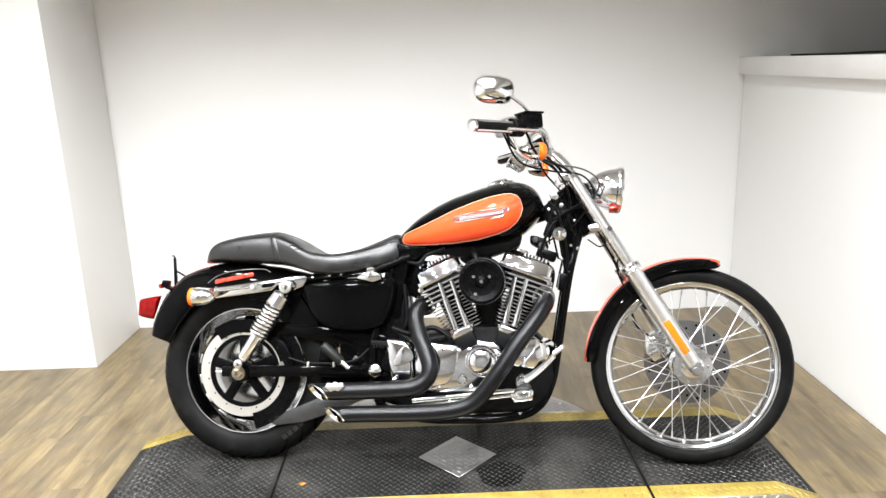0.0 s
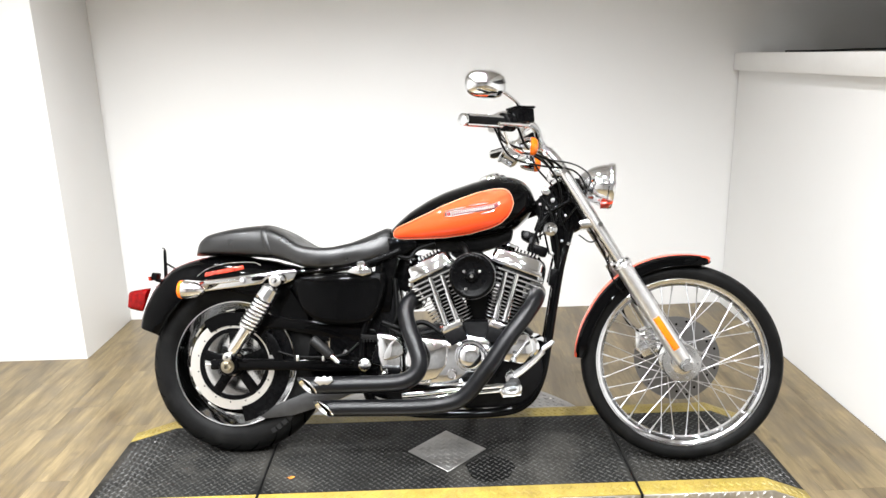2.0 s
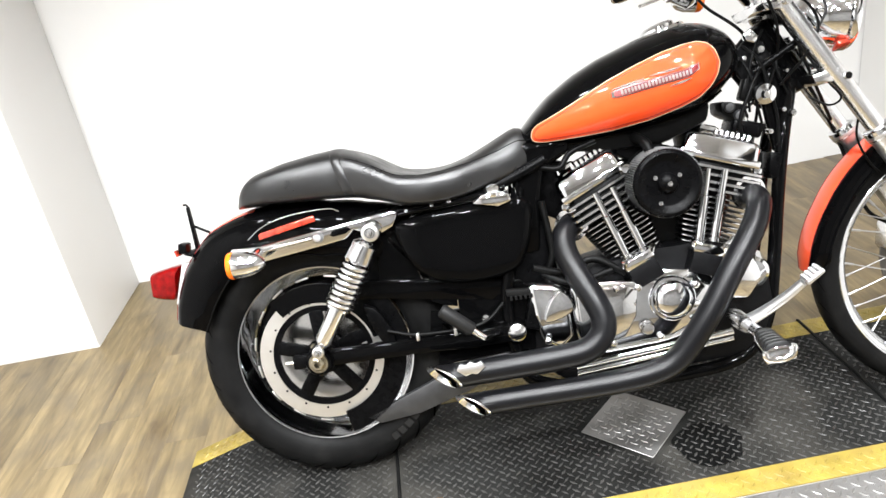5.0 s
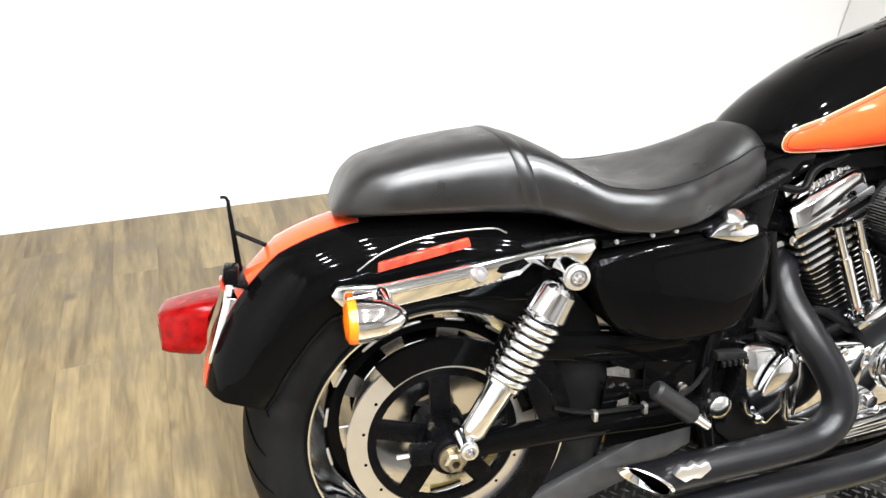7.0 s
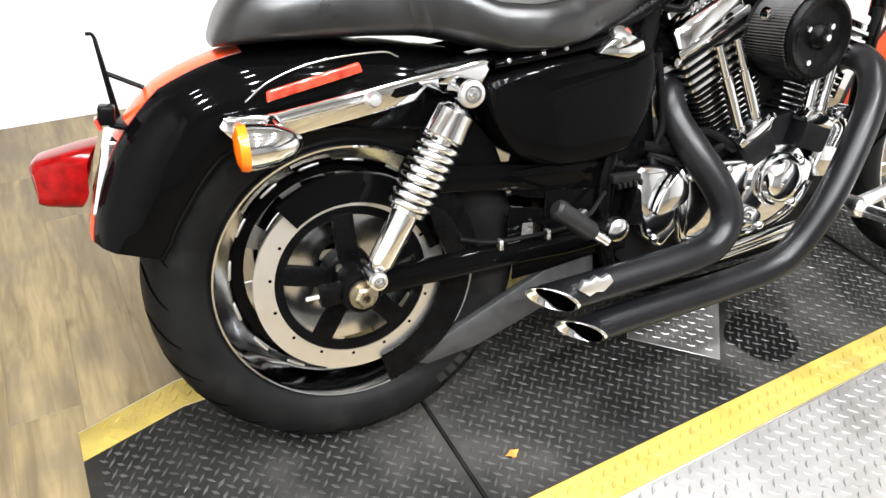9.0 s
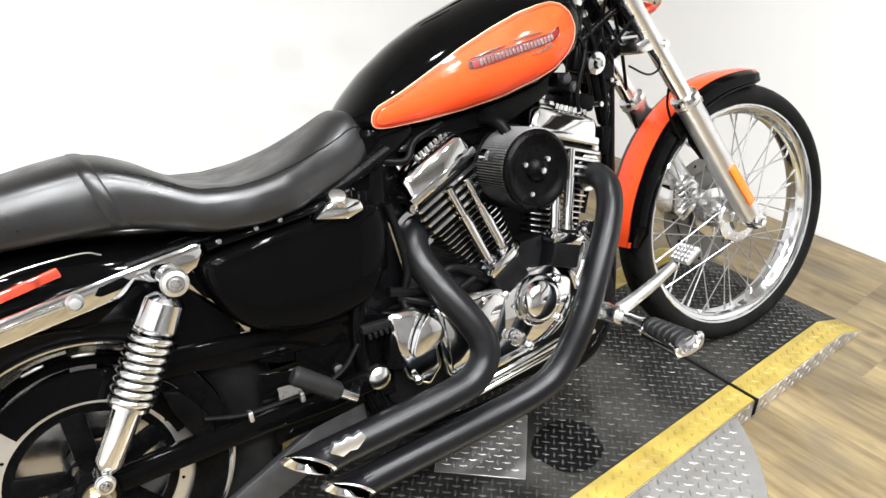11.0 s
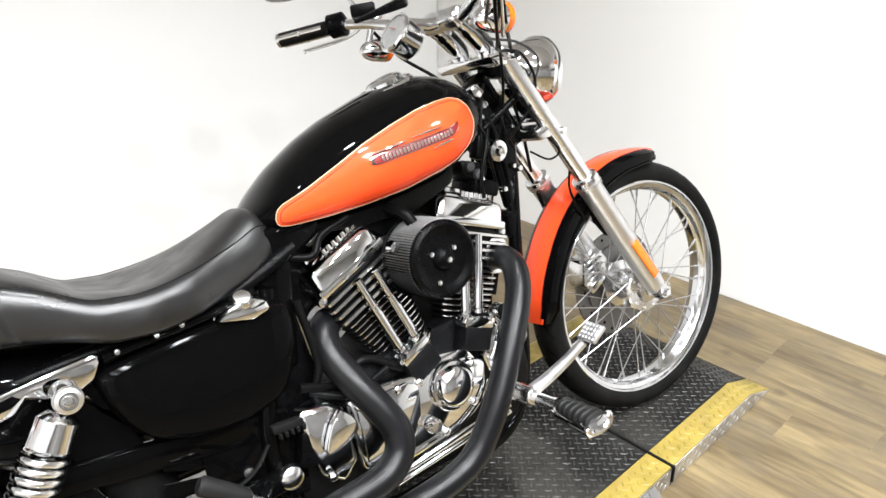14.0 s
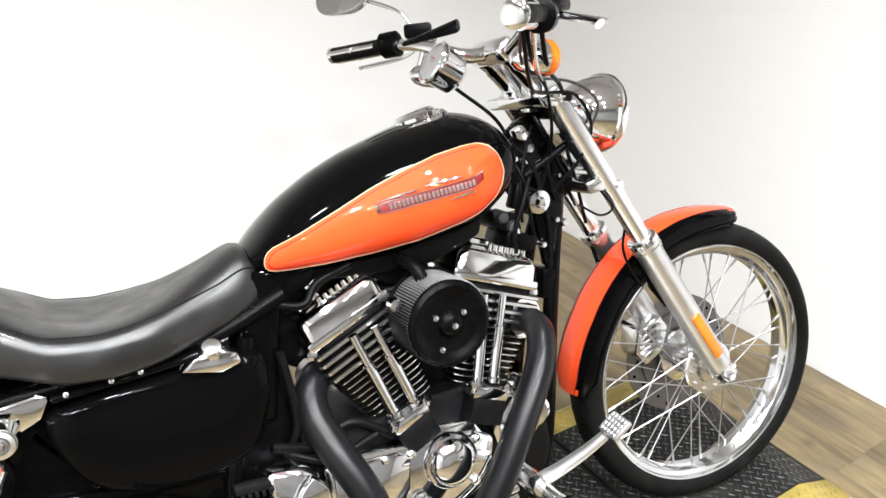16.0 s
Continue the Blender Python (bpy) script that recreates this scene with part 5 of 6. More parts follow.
part("filter_cover", lathe(B(), [(0.0, -0.191), (0.046, -0.191), (0.052, -0.192), (0.058, -0.196), (0.066, -0.198), (0.0725, -0.195), (0.0755, -0.19), (0.075, -0.185)], AC, (0, 1, 0), 56), M_BLACKSATIN, air, "black filter end cover")
part("cover_boss", lathe(B(), [(0, -0.206), (0.012, -0.206), (0.02, -0.2), (0.024, -0.191)], AC, (0, 1, 0), 24), M_BLACKSATIN, air)
part("centre_bolt", lathe(B(), [(0, -0.213), (0.006, -0.212), (0.0065, -0.206)], AC, (0, 1, 0), 6), M_CHROME, air)
for a in (150, 30, 265):
    p = AC + V(0.03 * math.cos(radians(a)), 0, 0.03 * math.sin(radians(a)))
    if a == 265:
        p = AC + V(-0.02, 0, -0.042)
    part("cover_screw", lathe(B(), [(0, -0.196), (0.005, -0.195), (0.006, -0.19)], p, (0, 1, 0), 10), M_CHROME, air)
part("filter_ring", lathe(B(), [(0.08, -0.104), (0.083, -0.1), (0.08, -0.095), (0.0, -0.095)], AC, (0, 1, 0), 40), M_PLASTIC, air)
part("intake", tube(B(), [AC + V(0, -0.125, 0), AC + V(0, 0.0, -0.005)], 0.035, 20), M_BLACKSATIN, air)
part("breather_cover", lathe(B(), [(0, -0.016), (0.01, -0.014), (0.013, 0)], (-0.008, -0.13, 0.67), (0, 1, 0), 16), M_CHROME, air, "chrome breather bolt")
part("breather_hose", tube(B(), spline([(0.055, -0.125, 0.69), (0.045, -0.11, 0.72), (0.03, -0.07, 0.735)], 5), 0.012, 12), M_PLASTIC, air)

# chrome right-hand covers
gear = part("gear_cover", prism(B(), [(-0.165, 0.418), (-0.1, 0.42), (0.0, 0.412), (0.115, 0.405), (0.16, 0.375), (0.15, 0.31), (0.06, 0.262), (-0.1, 0.252), (-0.16, 0.27)], -0.13, -0.088, 0.012, seg=3), M_CHROME, engine, "chrome gear case cover")
part("sprocket_cover", prism(B(), [(-0.26, 0.437), (-0.2, 0.428), (-0.172, 0.415), (-0.165, 0.3), (-0.2, 0.268), (-0.243, 0.3), (-0.254, 0.36)], -0.132, -0.09, 0.012, seg=3), M_CHROME, engine, "chrome sprocket cover")
drop = spline([(-0.189, -0.142, 0.418), (-0.167, -0.143, 0.396), (-0.163, -0.143, 0.368), (-0.19, -0.143, 0.352), (-0.226, -0.143, 0.345), (-0.23, -0.143, 0.36), (-0.212, -0.143, 0.396), (-0.19, -0.142, 0.418)], 5)
part("cover_dome", prism(B(), [(p.x, p.z) for p in drop[:-1:2]], -0.152, -0.136, 0.009, seg=3), M_CHROME, engine, "teardrop-shaped chrome boss on the cover")
for x, y, z in ((-0.228, -0.142, 0.3), (-0.145, -0.132, 0.4), (-0.06, -0.132, 0.4), (-0.08, -0.132, 0.272), (0.03, -0.132, 0.272), (-0.01, -0.132, 0.395), (0.12, -0.132, 0.385), (0.11, -0.132, 0.305)):
    part("cover_screw", lathe(B(), [(0, -0.008), (0.0055, -0.007), (0.0085, -0.004), (0.009, 0.003)], (x, y, z), (0, 1, 0), 14), M_CHROME_WORN, gear)
part("cover_panel", prism(B(), [(-0.152, 0.406), (-0.04, 0.408), (-0.012, 0.392), (-0.02, 0.33), (-0.05, 0.285), (-0.1, 0.27), (-0.15, 0.285)], -0.137, -0.128, 0.004, seg=2), M_CHROME, gear, "raised chrome panel")
part("cover_rim", tube(B(), spline([(-0.158, -0.13, 0.262), (-0.1, -0.132, 0.257), (-0.02, -0.132, 0.262), (0.06, -0.132, 0.27), (0.12, -0.132, 0.3), (0.15, -0.13, 0.34)], 5), 0.005, 8), M_CHROME, gear)
part("drain_boss", lathe(B(), [(0, -0.02), (0.012, -0.019), (0.016, -0.012), (0.017, 0.0)], (0.0, -0.132, 0.3), (0, 1, 0), 20), M_CHROME_WORN, gear)
part("timing_cover", lathe(B(), [(0, -0.03), (0.014, -0.0296), (0.026, -0.028), (0.036, -0.0245), (0.0415, -0.019), (0.0435, -0.011), (0.045, -0.008), (0.05, -0.0075), (0.053, -0.003), (0.054, 0.02)], (0.064, -0.132, 0.36), (0, 1, 0), 44), M_CHROME, engine, "round domed chrome timing cover")
part("cam_boss", prism(B(), [(-0.03, 0.41), (0.05, 0.43), (0.12, 0.42), (0.15, 0.37), (0.09, 0.35), (-0.01, 0.36)], -0.125, -0.09, 0.008), M_CHROME_WORN, engine)
part("oil_pump", prism(B(), [(0.15, 0.42), (0.21, 0.45), (0.26, 0.43), (0.28, 0.38), (0.24, 0.33), (0.17, 0.34)], -0.12, -0.05, 0.012), M_CHROME, engine, "chrome oil filter mount")
part("oil_filter", lathe(B(), [(0, -0.03), (0.03, -0.028), (0.037, -0.02), (0.038, 0.06)], (0.262, -0.085, 0.39), (0.3, 1, 0), 30), M_CHROME, engine, "chrome oil filter")
part("oil_line_fitting", tube(B(), spline([(0.2, -0.12, 0.47), (0.22, -0.13, 0.44), (0.205, -0.13, 0.4)], 5), 0.008, 10), M_CHROME_WORN, engine)
part("oil_switch", lathe(B(), [(0, -0.03), (0.014, -0.028), (0.017, 0.0), (0.012, 0.02)], (0.222, -0.115, 0.465), (0.2, 1, -0.2), 18), M_CHROME, engine)
for zz, r in ((0.245, 0.0085), (0.228, 0.006)):
    part("brake_rod", tube(B(), [(-0.17, -0.125, zz - 0.02), (0.19, -0.14, zz + 0.022)], r, 12), M_CHROME, engine, "chrome rod under the engine")
part("belt", prism(B(), [(-0.31, 0.43), (-0.25, 0.425), (-0.25, 0.41), (-0.31, 0.415)], -0.13, -0.11, 0.002), M_RUBBER, engine)
for i in range(5):
    part("belt_tooth", box(B(), (-0.3 + i * 0.011, -0.133, 0.41), (0.006, 0.008, 0.01), bevel=0.001, seg=1), M_RUBBER, engine)
part("carburettor", box(B(), (0.085, -0.04, 0.64), (0.075, 0.12, 0.09), bevel=0.015), M_GREY, engine)
part("coil_cover", prism(B(), [(0.235, 0.785), (0.29, 0.77), (0.3, 0.735), (0.262, 0.738), (0.235, 0.755)], -0.06, 0.03, 0.008), M_PLASTIC, engine, "black ignition coil")
part("intake_manifold", tube(B(), spline([(-0.05, 0, 0.63), (0.03, -0.01, 0.66), (0.085, -0.02, 0.665), (0.15, -0.01, 0.655), (0.22, 0, 0.65)], 5), 0.03, 14), M_BLACKSATIN, engine, "black intake manifold")
part("under_tank_tray", prism(B(), [(-0.2, 0.77), (0.21, 0.79), (0.2, 0.745), (0.1, 0.71), (-0.02, 0.71), (-0.19, 0.73)], -0.075, 0.1, 0.012), M_PLASTIC, bike, "black tray under the tank")
# three black blocks added to darken gaps where pale floor shows through
part("rear_head_bracket", prism(B(), [(-0.2, 0.72), (-0.1, 0.69), (-0.11, 0.6), (-0.14, 0.55), (-0.21, 0.59)], -0.03, 0.07, 0.008), M_BLACKSATIN, engine, "black filler added behind the rear cylinder")
part("manifold_shroud", prism(B(), [(-0.01, 0.765), (0.1, 0.765), (0.1, 0.68), (0.02, 0.68), (-0.01, 0.7)], -0.05, 0.06, 0.008), M_PLASTIC, engine, "black filler added above the intake")
part("cylinder_valley", prism(B(), [(0.04, 0.58), (0.135, 0.58), (0.125, 0.47), (0.045, 0.47)], -0.04, 0.06, 0.008), M_FIN, engine, "black filler added between the cylinders")
part("rear_gusset", prism(B(), [(-0.26, 0.76), (-0.12, 0.76), (-0.12, 0.725), (-0.185, 0.69), (-0.2, 0.62), (-0.215, 0.5), (-0.26, 0.5)], -0.085, 0.1, 0.012), M_BLACK, frame_ob, "gloss black frame gusset")
part("switch_plate", prism(B(), [(0.345, 0.845), (0.369, 0.848), (0.397, 0.815), (0.402, 0.777), (0.393, 0.712), (0.38, 0.65), (0.35, 0.65), (0.338, 0.723), (0.328, 0.789)], -0.052, -0.03, 0.008, seg=3), M_BLACK, frame_ob, "gloss black ignition switch bracket")
part("steering_lock_rod", tube(B(), [(0.316, -0.05, 0.836), (0.416, -0.062, 0.891)], 0.008, 12), M_BLACKSATIN, frame_ob, "black rod to the fork")
part("engine_mount", box(B(), (0.29, -0.02, 0.715), (0.07, 0.09, 0.035), (0, 20, 0), 0.008), M_BLACKSATIN, frame_ob)
part("mount_bolt", lathe(B(), [(0, 0.03), (0.008, 0.03), (0.01, 0.024), (0.01, 0.0)], (0.29, -0.05, 0.715), (-0.3, -0.2, 1), 10), M_CHROME, frame_ob)
for q in ((0.256, -0.05, 0.768), (0.276, -0.05, 0.747)):
    part("coil_terminal", lathe(B(), [(0, -0.022), (0.009, -0.021), (0.0125, -0.014), (0.0125, 0.03)], q, (0.2, 1, 0), 16), M_GREY, engine)
for pts, r in (([(-0.2, -0.09, 0.62), (-0.19, -0.1, 0.5), (-0.21, -0.1, 0.44), (-0.17, -0.1, 0.4)], 0.008), ([(-0.24, -0.11, 0.47), (-0.17, -0.105, 0.45), (-0.1, -0.1, 0.47), (-0.03, -0.11, 0.43)], 0.009), ([(-0.22, -0.1, 0.45), (-0.15, -0.12, 0.425), (-0.06, -0.11, 0.44)], 0.007), ([(0.25, -0.05, 0.7), (0.31, -0.06, 0.66), (0.29, -0.06, 0.56), (0.26, -0.06, 0.48)], 0.006), ([(-0.2, -0.08, 0.7), (-0.15, -0.09, 0.69), (-0.12, -0.08, 0.72), (-0.06, -0.08, 0.74)], 0.007), ([(0.33, -0.05, 0.84), (0.3, -0.07, 0.8), (0.27, -0.07, 0.72), (0.3, -0.06, 0.64)], 0.005)):
    part("hose", tube(B(), spline(pts, 7), r, 10), M_PLASTIC, engine, "black rubber hose")

# exhaust
def pipe(name, pts, r, tip, label):
    line = spline(pts, 8)
    bm = tube(B(), line, r, 28, caps=False)
    ob = part(name, bm, M_PIPE, bike, label, 60)
    t = V(*tip)
    d = (line[0] - line[4]).normalized()
    u = d.cross(V(0, 1, 0)).normalized()
    if u.z < 0:
        u = -u
    rings = []
    for out, rr, cut in ((-0.03, 1.0, 0), (0.022, 1.0, 1), (0.0225, 1.012, 1), (0.0275, 1.014, 1), (0.0295, 0.98, 1), (0.0275, 0.93, 1), (0.01, 0.9, 1), (-0.06, 0.9, 0)):
        ring = []
        for k in range(28):
            a = 2 * math.pi * k / 28
            up, side = math.sin(a), math.cos(a)
            ext = out + cut * 0.036 * (0.62 * up + 0.78 * side)
            ring.append(line[0] + d * ext + u * (up * rr * r) + V(0, 1, 0) * (side * rr * r))
        rings.append(ring)
    bm = B()
    loft(bm, rings, True, False)
    for f in bm.faces:
        f.material_index = 0
    faces = list(bm.faces)
    for i, f in enumerate(faces):
        band = i // 28
        # the bore's shade is given as black on its innermost band
        f.material_index = 0 if band in (0, 1) else (2 if band >= 6 else 1)
    part("pipe_tip", bm, [M_PIPE, M_CHROME, M_RECESS], ob, "slash-cut chrome tip", 50)
    return ob


pu = pipe("upper_exhaust", [(-0.45, -0.207, 0.268), (-0.33, -0.203, 0.271), (-0.21, -0.2, 0.276), (-0.15, -0.196, 0.284), (-0.113, -0.19, 0.31), (-0.103, -0.182, 0.347), (-0.117, -0.166, 0.392), (-0.142, -0.138, 0.445), (-0.16, -0.102, 0.495), (-0.156, -0.072, 0.53), (-0.13, -0.04, 0.55)], 0.0285, (-0.476, -0.2, 0.267), "matt black upper exhaust pipe with chrome slash-cut tip")
pipe("lower_exhaust", [(-0.395, -0.207, 0.194), (-0.28, -0.202, 0.196), (-0.12, -0.198, 0.2), (-0.01, -0.2, 0.213), (0.052, -0.202, 0.244), (0.119, -0.204, 0.327), (0.187, -0.19, 0.425), (0.242, -0.165, 0.495), (0.272, -0.135, 0.536), (0.284, -0.1, 0.557), (0.272, -0.06, 0.57)], 0.0272, (-0.424, -0.2, 0.2), "matt black lower exhaust pipe with chrome slash-cut tip")
bm = prism(B(), [(-0.444, 0.288), (-0.434, 0.302), (-0.42, 0.298), (-0.411, 0.305), (-0.399, 0.298), (-0.386, 0.303), (-0.379, 0.29), (-0.39, 0.281), (-0.398, 0.275), (-0.411, 0.278), (-0.424, 0.273), (-0.434, 0.281)], -0.2385, -0.226, 0.002)
part("pipe_badge", bm, M_SLIDER, pu, "small silver shield badge")
for x, y, z in ((0.276, -0.07, 0.568), (-0.132, -0.045, 0.549)):
    part("pipe_flange", lathe(B(), [(0.03, -0.006), (0.04, -0.006), (0.04, 0.006), (0.03, 0.006)], (x, y, z), (0.2 if x > 0 else -0.3, -1, 0), 24, closed=True), M_CHROME_WORN, bike)

# foot controls
ped = part("brake_pedal", tube(B(), spline([(0.2, -0.2, 0.302), (0.234, -0.226, 0.329), (0.268, -0.253, 0.361), (0.298, -0.278, 0.395)], 6), [0.0145 - 0.005 * k / 18 for k in range(19)], 14, flat=0.75), M_SLIDER, bike, "polished brake pedal with a studded pad")
bm = box(B(), (0.312, -0.29, 0.413), (0.042, 0.055, 0.011), (0, -38, -8), 0.004)
pad = part("pedal_pad", bm, M_SLIDER, ped)
m = pose(0.312, -0.29, 0.413, 0, -38, -8)
for i in range(4):
    for j in range(5):
        p = m @ V(-0.015 + i * 0.01, -0.02 + j * 0.01, 0.0055)
        part("pad_stud", lathe(B(), [(0, 0.0028), (0.0025, 0.0024), (0.004, 0.0)], p, m.to_3x3() @ V(0, 0, 1), 8), M_SLIDER, pad)
part("pedal_boss", lathe(B(), [(0, -0.03), (0.016, -0.03), (0.02, -0.024), (0.02, 0.06)], (0.198, -0.19, 0.3), (0, 1, 0), 20), M_ALU, ped)
p0, p1 = V(0.205, -0.285, 0.298), V(0.2, -0.393, 0.291)
pm = p0.lerp(p1, 0.5)
peg_m = pose(pm.x, pm.y, pm.z, 0, -8, -6)


def peg_ring(v, grow, low):
    """Rounded cross-section of the peg at v along it, wider towards its outer end."""
    w = 0.019 + 0.006 * v + grow
    return [peg_m @ V(w * math.copysign(abs(math.cos(a)) ** 0.6, math.cos(a)), 0.05 - 0.1 * v, low + (0.017 + grow) * max(math.sin(a), -0.45)) for a in (2 * math.pi * (k + 0.5) / 20 for k in range(20))]


bm = B()
steps = []
for i in range(6):
    v0, v1 = i / 6, (i + 1) / 6
    steps += [(v0 + 0.006, -0.0035), (v0 + 0.03, 0.0), (v1 - 0.03, 0.0), (v1 - 0.006, -0.0035)]
loft(bm, [peg_ring(v, g, 0.002) for v, g in steps])
peg = part("foot_peg", bm, M_BAR, bike, "black ribbed rubber rider foot peg on a chrome base")
bm = B()
loft(bm, [peg_ring(v, g, -0.011) for v, g in ((-0.06, -0.004), (-0.05, 0.003), (1.02, 0.004), (1.05, -0.003))])
part("peg_base", bm, M_CHROME, peg, "chrome peg base")
part("peg_end", tube(B(), spline([peg_m @ V(x, -0.055, z) for x, z in ((-0.027, 0.006), (-0.024, -0.008), (0.0, -0.014), (0.022, -0.009), (0.028, 0.01))], 5), [0.005] + [0.0075] * 19 + [0.005], 12), M_CHROME, peg, "chrome curled end cap")
part("peg_ball", lathe(B(), [(0, -0.013), (0.009, -0.01), (0.013, 0), (0.009, 0.01), (0, 0.013)], p0 + V(-0.004, 0.006, -0.012), (0, 1, 0), 16), M_CHROME, peg)
part("peg_mount", tube(B(), spline([(0.2, -0.1, 0.285), (0.203, -0.2, 0.295), (0.203, -0.285, 0.298)], 4), [0.013] * 8 + [0.016], 12), M_CHROME_WORN, peg)
# side stand
st = part("side_stand", tube(B(), spline([(-0.02, 0.1, 0.17), (0.0, 0.17, 0.15), (0.05, 0.3, 0.1)], 6), [0.014] * 12 + [0.012], 12), M_BLACK, bike, "extended black side stand")
part("stand_foot", box(B(), (0.055, 0.31, 0.0965), (0.06, 0.04, 0.008), (16, 0, 0), 0.003), M_BLACK, st)

# wiring and brackets round the steering neck
for pts, r in (([(0.3, -0.04, 0.9), (0.33, -0.055, 0.86), (0.345, -0.06, 0.8), (0.36, -0.055, 0.72), (0.355, -0.05, 0.6)], 0.0045),
               ([(0.29, -0.045, 0.88), (0.305, -0.065, 0.83), (0.315, -0.06, 0.77), (0.33, -0.05, 0.7)], 0.0035),
               ([(0.35, -0.035, 0.93), (0.322, -0.05, 0.885), (0.3, -0.06, 0.82), (0.3, -0.055, 0.75)], 0.003),
               ([(0.38, -0.05, 0.9), (0.365, -0.06, 0.84), (0.385, -0.06, 0.78)], 0.003)):
    part("wire_loom", tube(B(), spline(pts, 7), r, 8), M_PLASTIC, frame_ob, "black wiring")
part("steering_stop", prism(B(), [(0.302, 0.925), (0.322, 0.935), (0.338, 0.915), (0.326, 0.902), (0.308, 0.908)], -0.05, -0.028, 0.004), M_CHROME_WORN, frame_ob, "small silver bracket")
for x, y, z, r in ((0.352, -0.045, 0.86, 0.006), (0.3, -0.042, 0.872, 0.006), (0.372, -0.06, 0.745, 0.006), (0.34, -0.056, 0.7, 0.007), (0.385, -0.06, 0.83, 0.005), (0.315, -0.05, 0.775, 0.006)):
    part("bolt", lathe(B(), [(0, -0.01), (r * 0.8, -0.009), (r, -0.004), (r, 0.01)], (x, y, z), (0, 1, 0), 10), M_CHROME_WORN, frame_ob)
part("connector_box", box(B(), (0.3, -0.045, 0.8), (0.03, 0.03, 0.05), (0, 20, 0), 0.005), M_PLASTIC, frame_ob)
part("regulator", box(B(), (0.345, -0.03, 0.62), (0.03, 0.07, 0.06), (0, 8, 0), 0.005), M_BLACKSATIN, frame_ob)

# handlebar and its fittings
def bar_line(s):
    if s < 0:
        return spline([(0.3, 0, 1.068), (0.3, -0.05, 1.07), (0.295, -0.11, 1.09), (0.278, -0.18, 1.115), (0.235, -0.26, 1.118), (0.175, -0.35, 1.1), (0.066, -0.472, 1.086)], 7)
    return spline([(0.3, 0, 1.068), (0.3, 0.05, 1.07), (0.296, 0.11, 1.08), (0.282, 0.18, 1.098), (0.255, 0.26, 1.118), (0.21, 0.34, 1.128), (0.128, 0.45, 1.124)], 7)


lr, ll = bar_line(-1), bar_line(1)
bars = part("handlebar", tube(B(), list(reversed(lr))[6:] + ll[1:-6], 0.0127, 16), M_CHROME, bike, "chrome pull-back handlebar with black grips")
for y in (-0.045, 0.045):
    part("riser", tube(B(), spline([(0.368, y, 0.985), (0.362, y, 1.008), (0.33, y, 1.045), (0.303, y, 1.066)], 5), [0.023] * 12 + [0.02] * 4, 20), M_CHROME, bars, "chrome handlebar riser")
part("riser_clamp", box(B(), (0.297, 0, 1.074), (0.045, 0.13, 0.04), (0, -40, 0), 0.014, 3), M_CHROME, bars, "chrome riser top clamp")
for s, line in ((-1, lr), (1, ll)):
    a, b = line[-8], line[-1]
    grip = part("grip", tube(B(), [a, a.lerp(b, 0.01), b, b + (b - a) * 0.004], [0.013, 0.0175, 0.0175, 0.013], 22), M_RUBBER, bars, "black rubber grip")
    d = (b - a)
    part("grip_end", tube(B(), [b - d * 0.02, b, b + d * 0.04, b + d * 0.06], [0.0182, 0.0186, 0.018, 0.01], 22), M_CHROME, grip, "chrome grip end")
    u = V(0, 0, 1)
    for k in range(3):
        o = V(math.cos(2.1 * k + 0.9), 0, math.sin(2.1 * k + 0.9)) * 0.0122
        part("grip_band", tube(B(), [a.lerp(b, 0.06) + o, a.lerp(b, 0.97) + o], 0.0088, 12), M_CHROME, grip, "chrome grip strip")
        part("grip_emblem", lathe(B(), [(0, 0.009), (0.005, 0.009), (0.0072, 0.0075), (0.0075, 0.005)], a.lerp(b, 0.5) + o, o, 14), M_CHROME_WORN, grip)
    c = a + (a - b).normalized() * 0.022
    sw = part("switch_housing", tube(B(), [c - (b - a).normalized() * 0.022, c - (b - a).normalized() * 0.018, c + (b - a).normalized() * 0.018, c + (b - a).normalized() * 0.022], [0.018, 0.026, 0.026, 0.02], 20, flat=1.15), M_BLACKSATIN, bars, "black switch housing")
    for k in range(3):
        part("switch_button", box(B(), c + V(-0.024, s * -0.008 + s * 0.01 * k, 0.006 - 0.008 * k), (0.008, 0.012, 0.008), bevel=0.002), M_PLASTIC, sw)
    lev = V(0.05, s * -0.03, 0.0)
    part("lever", tube(B(), spline([c + V(0.05, s * -0.03, 0.0), c + V(0.066, s * 0.01, -0.012), c + V(0.052, s * 0.08, -0.026), c + V(-0.005, s * 0.15, -0.034), c + V(-0.022, s * 0.165, -0.036)], 6), [0.007] * 20 + [0.006] * 2 + [0.0075] * 3, 12, flat=0.6), M_ALU, bars, "polished control lever")
# right master cylinder, left clutch perch
mc = part("master_cylinder", box(B(), (0.232, -0.292, 1.128), (0.07, 0.055, 0.045), (0, -5, 38), 0.006), M_BLACKSATIN, bars, "black brake fluid reservoir")
part("reservoir_lid", box(B(), (0.232, -0.292, 1.153), (0.074, 0.058, 0.007), (0, -5, 38), 0.002), M_BLACKSATIN, mc)
part("perch_cover", tube(B(), [(0.16, -0.337, 1.113), (0.165, -0.333, 1.113), (0.222, -0.3, 1.115)], [0.014, 0.019, 0.022], 16), M_CHROME, mc)
part("clutch_perch", box(B(), (0.27, 0.27, 1.15), (0.06, 0.035, 0.03), (0, 0, -30), 0.006), M_BLACKSATIN, bars)


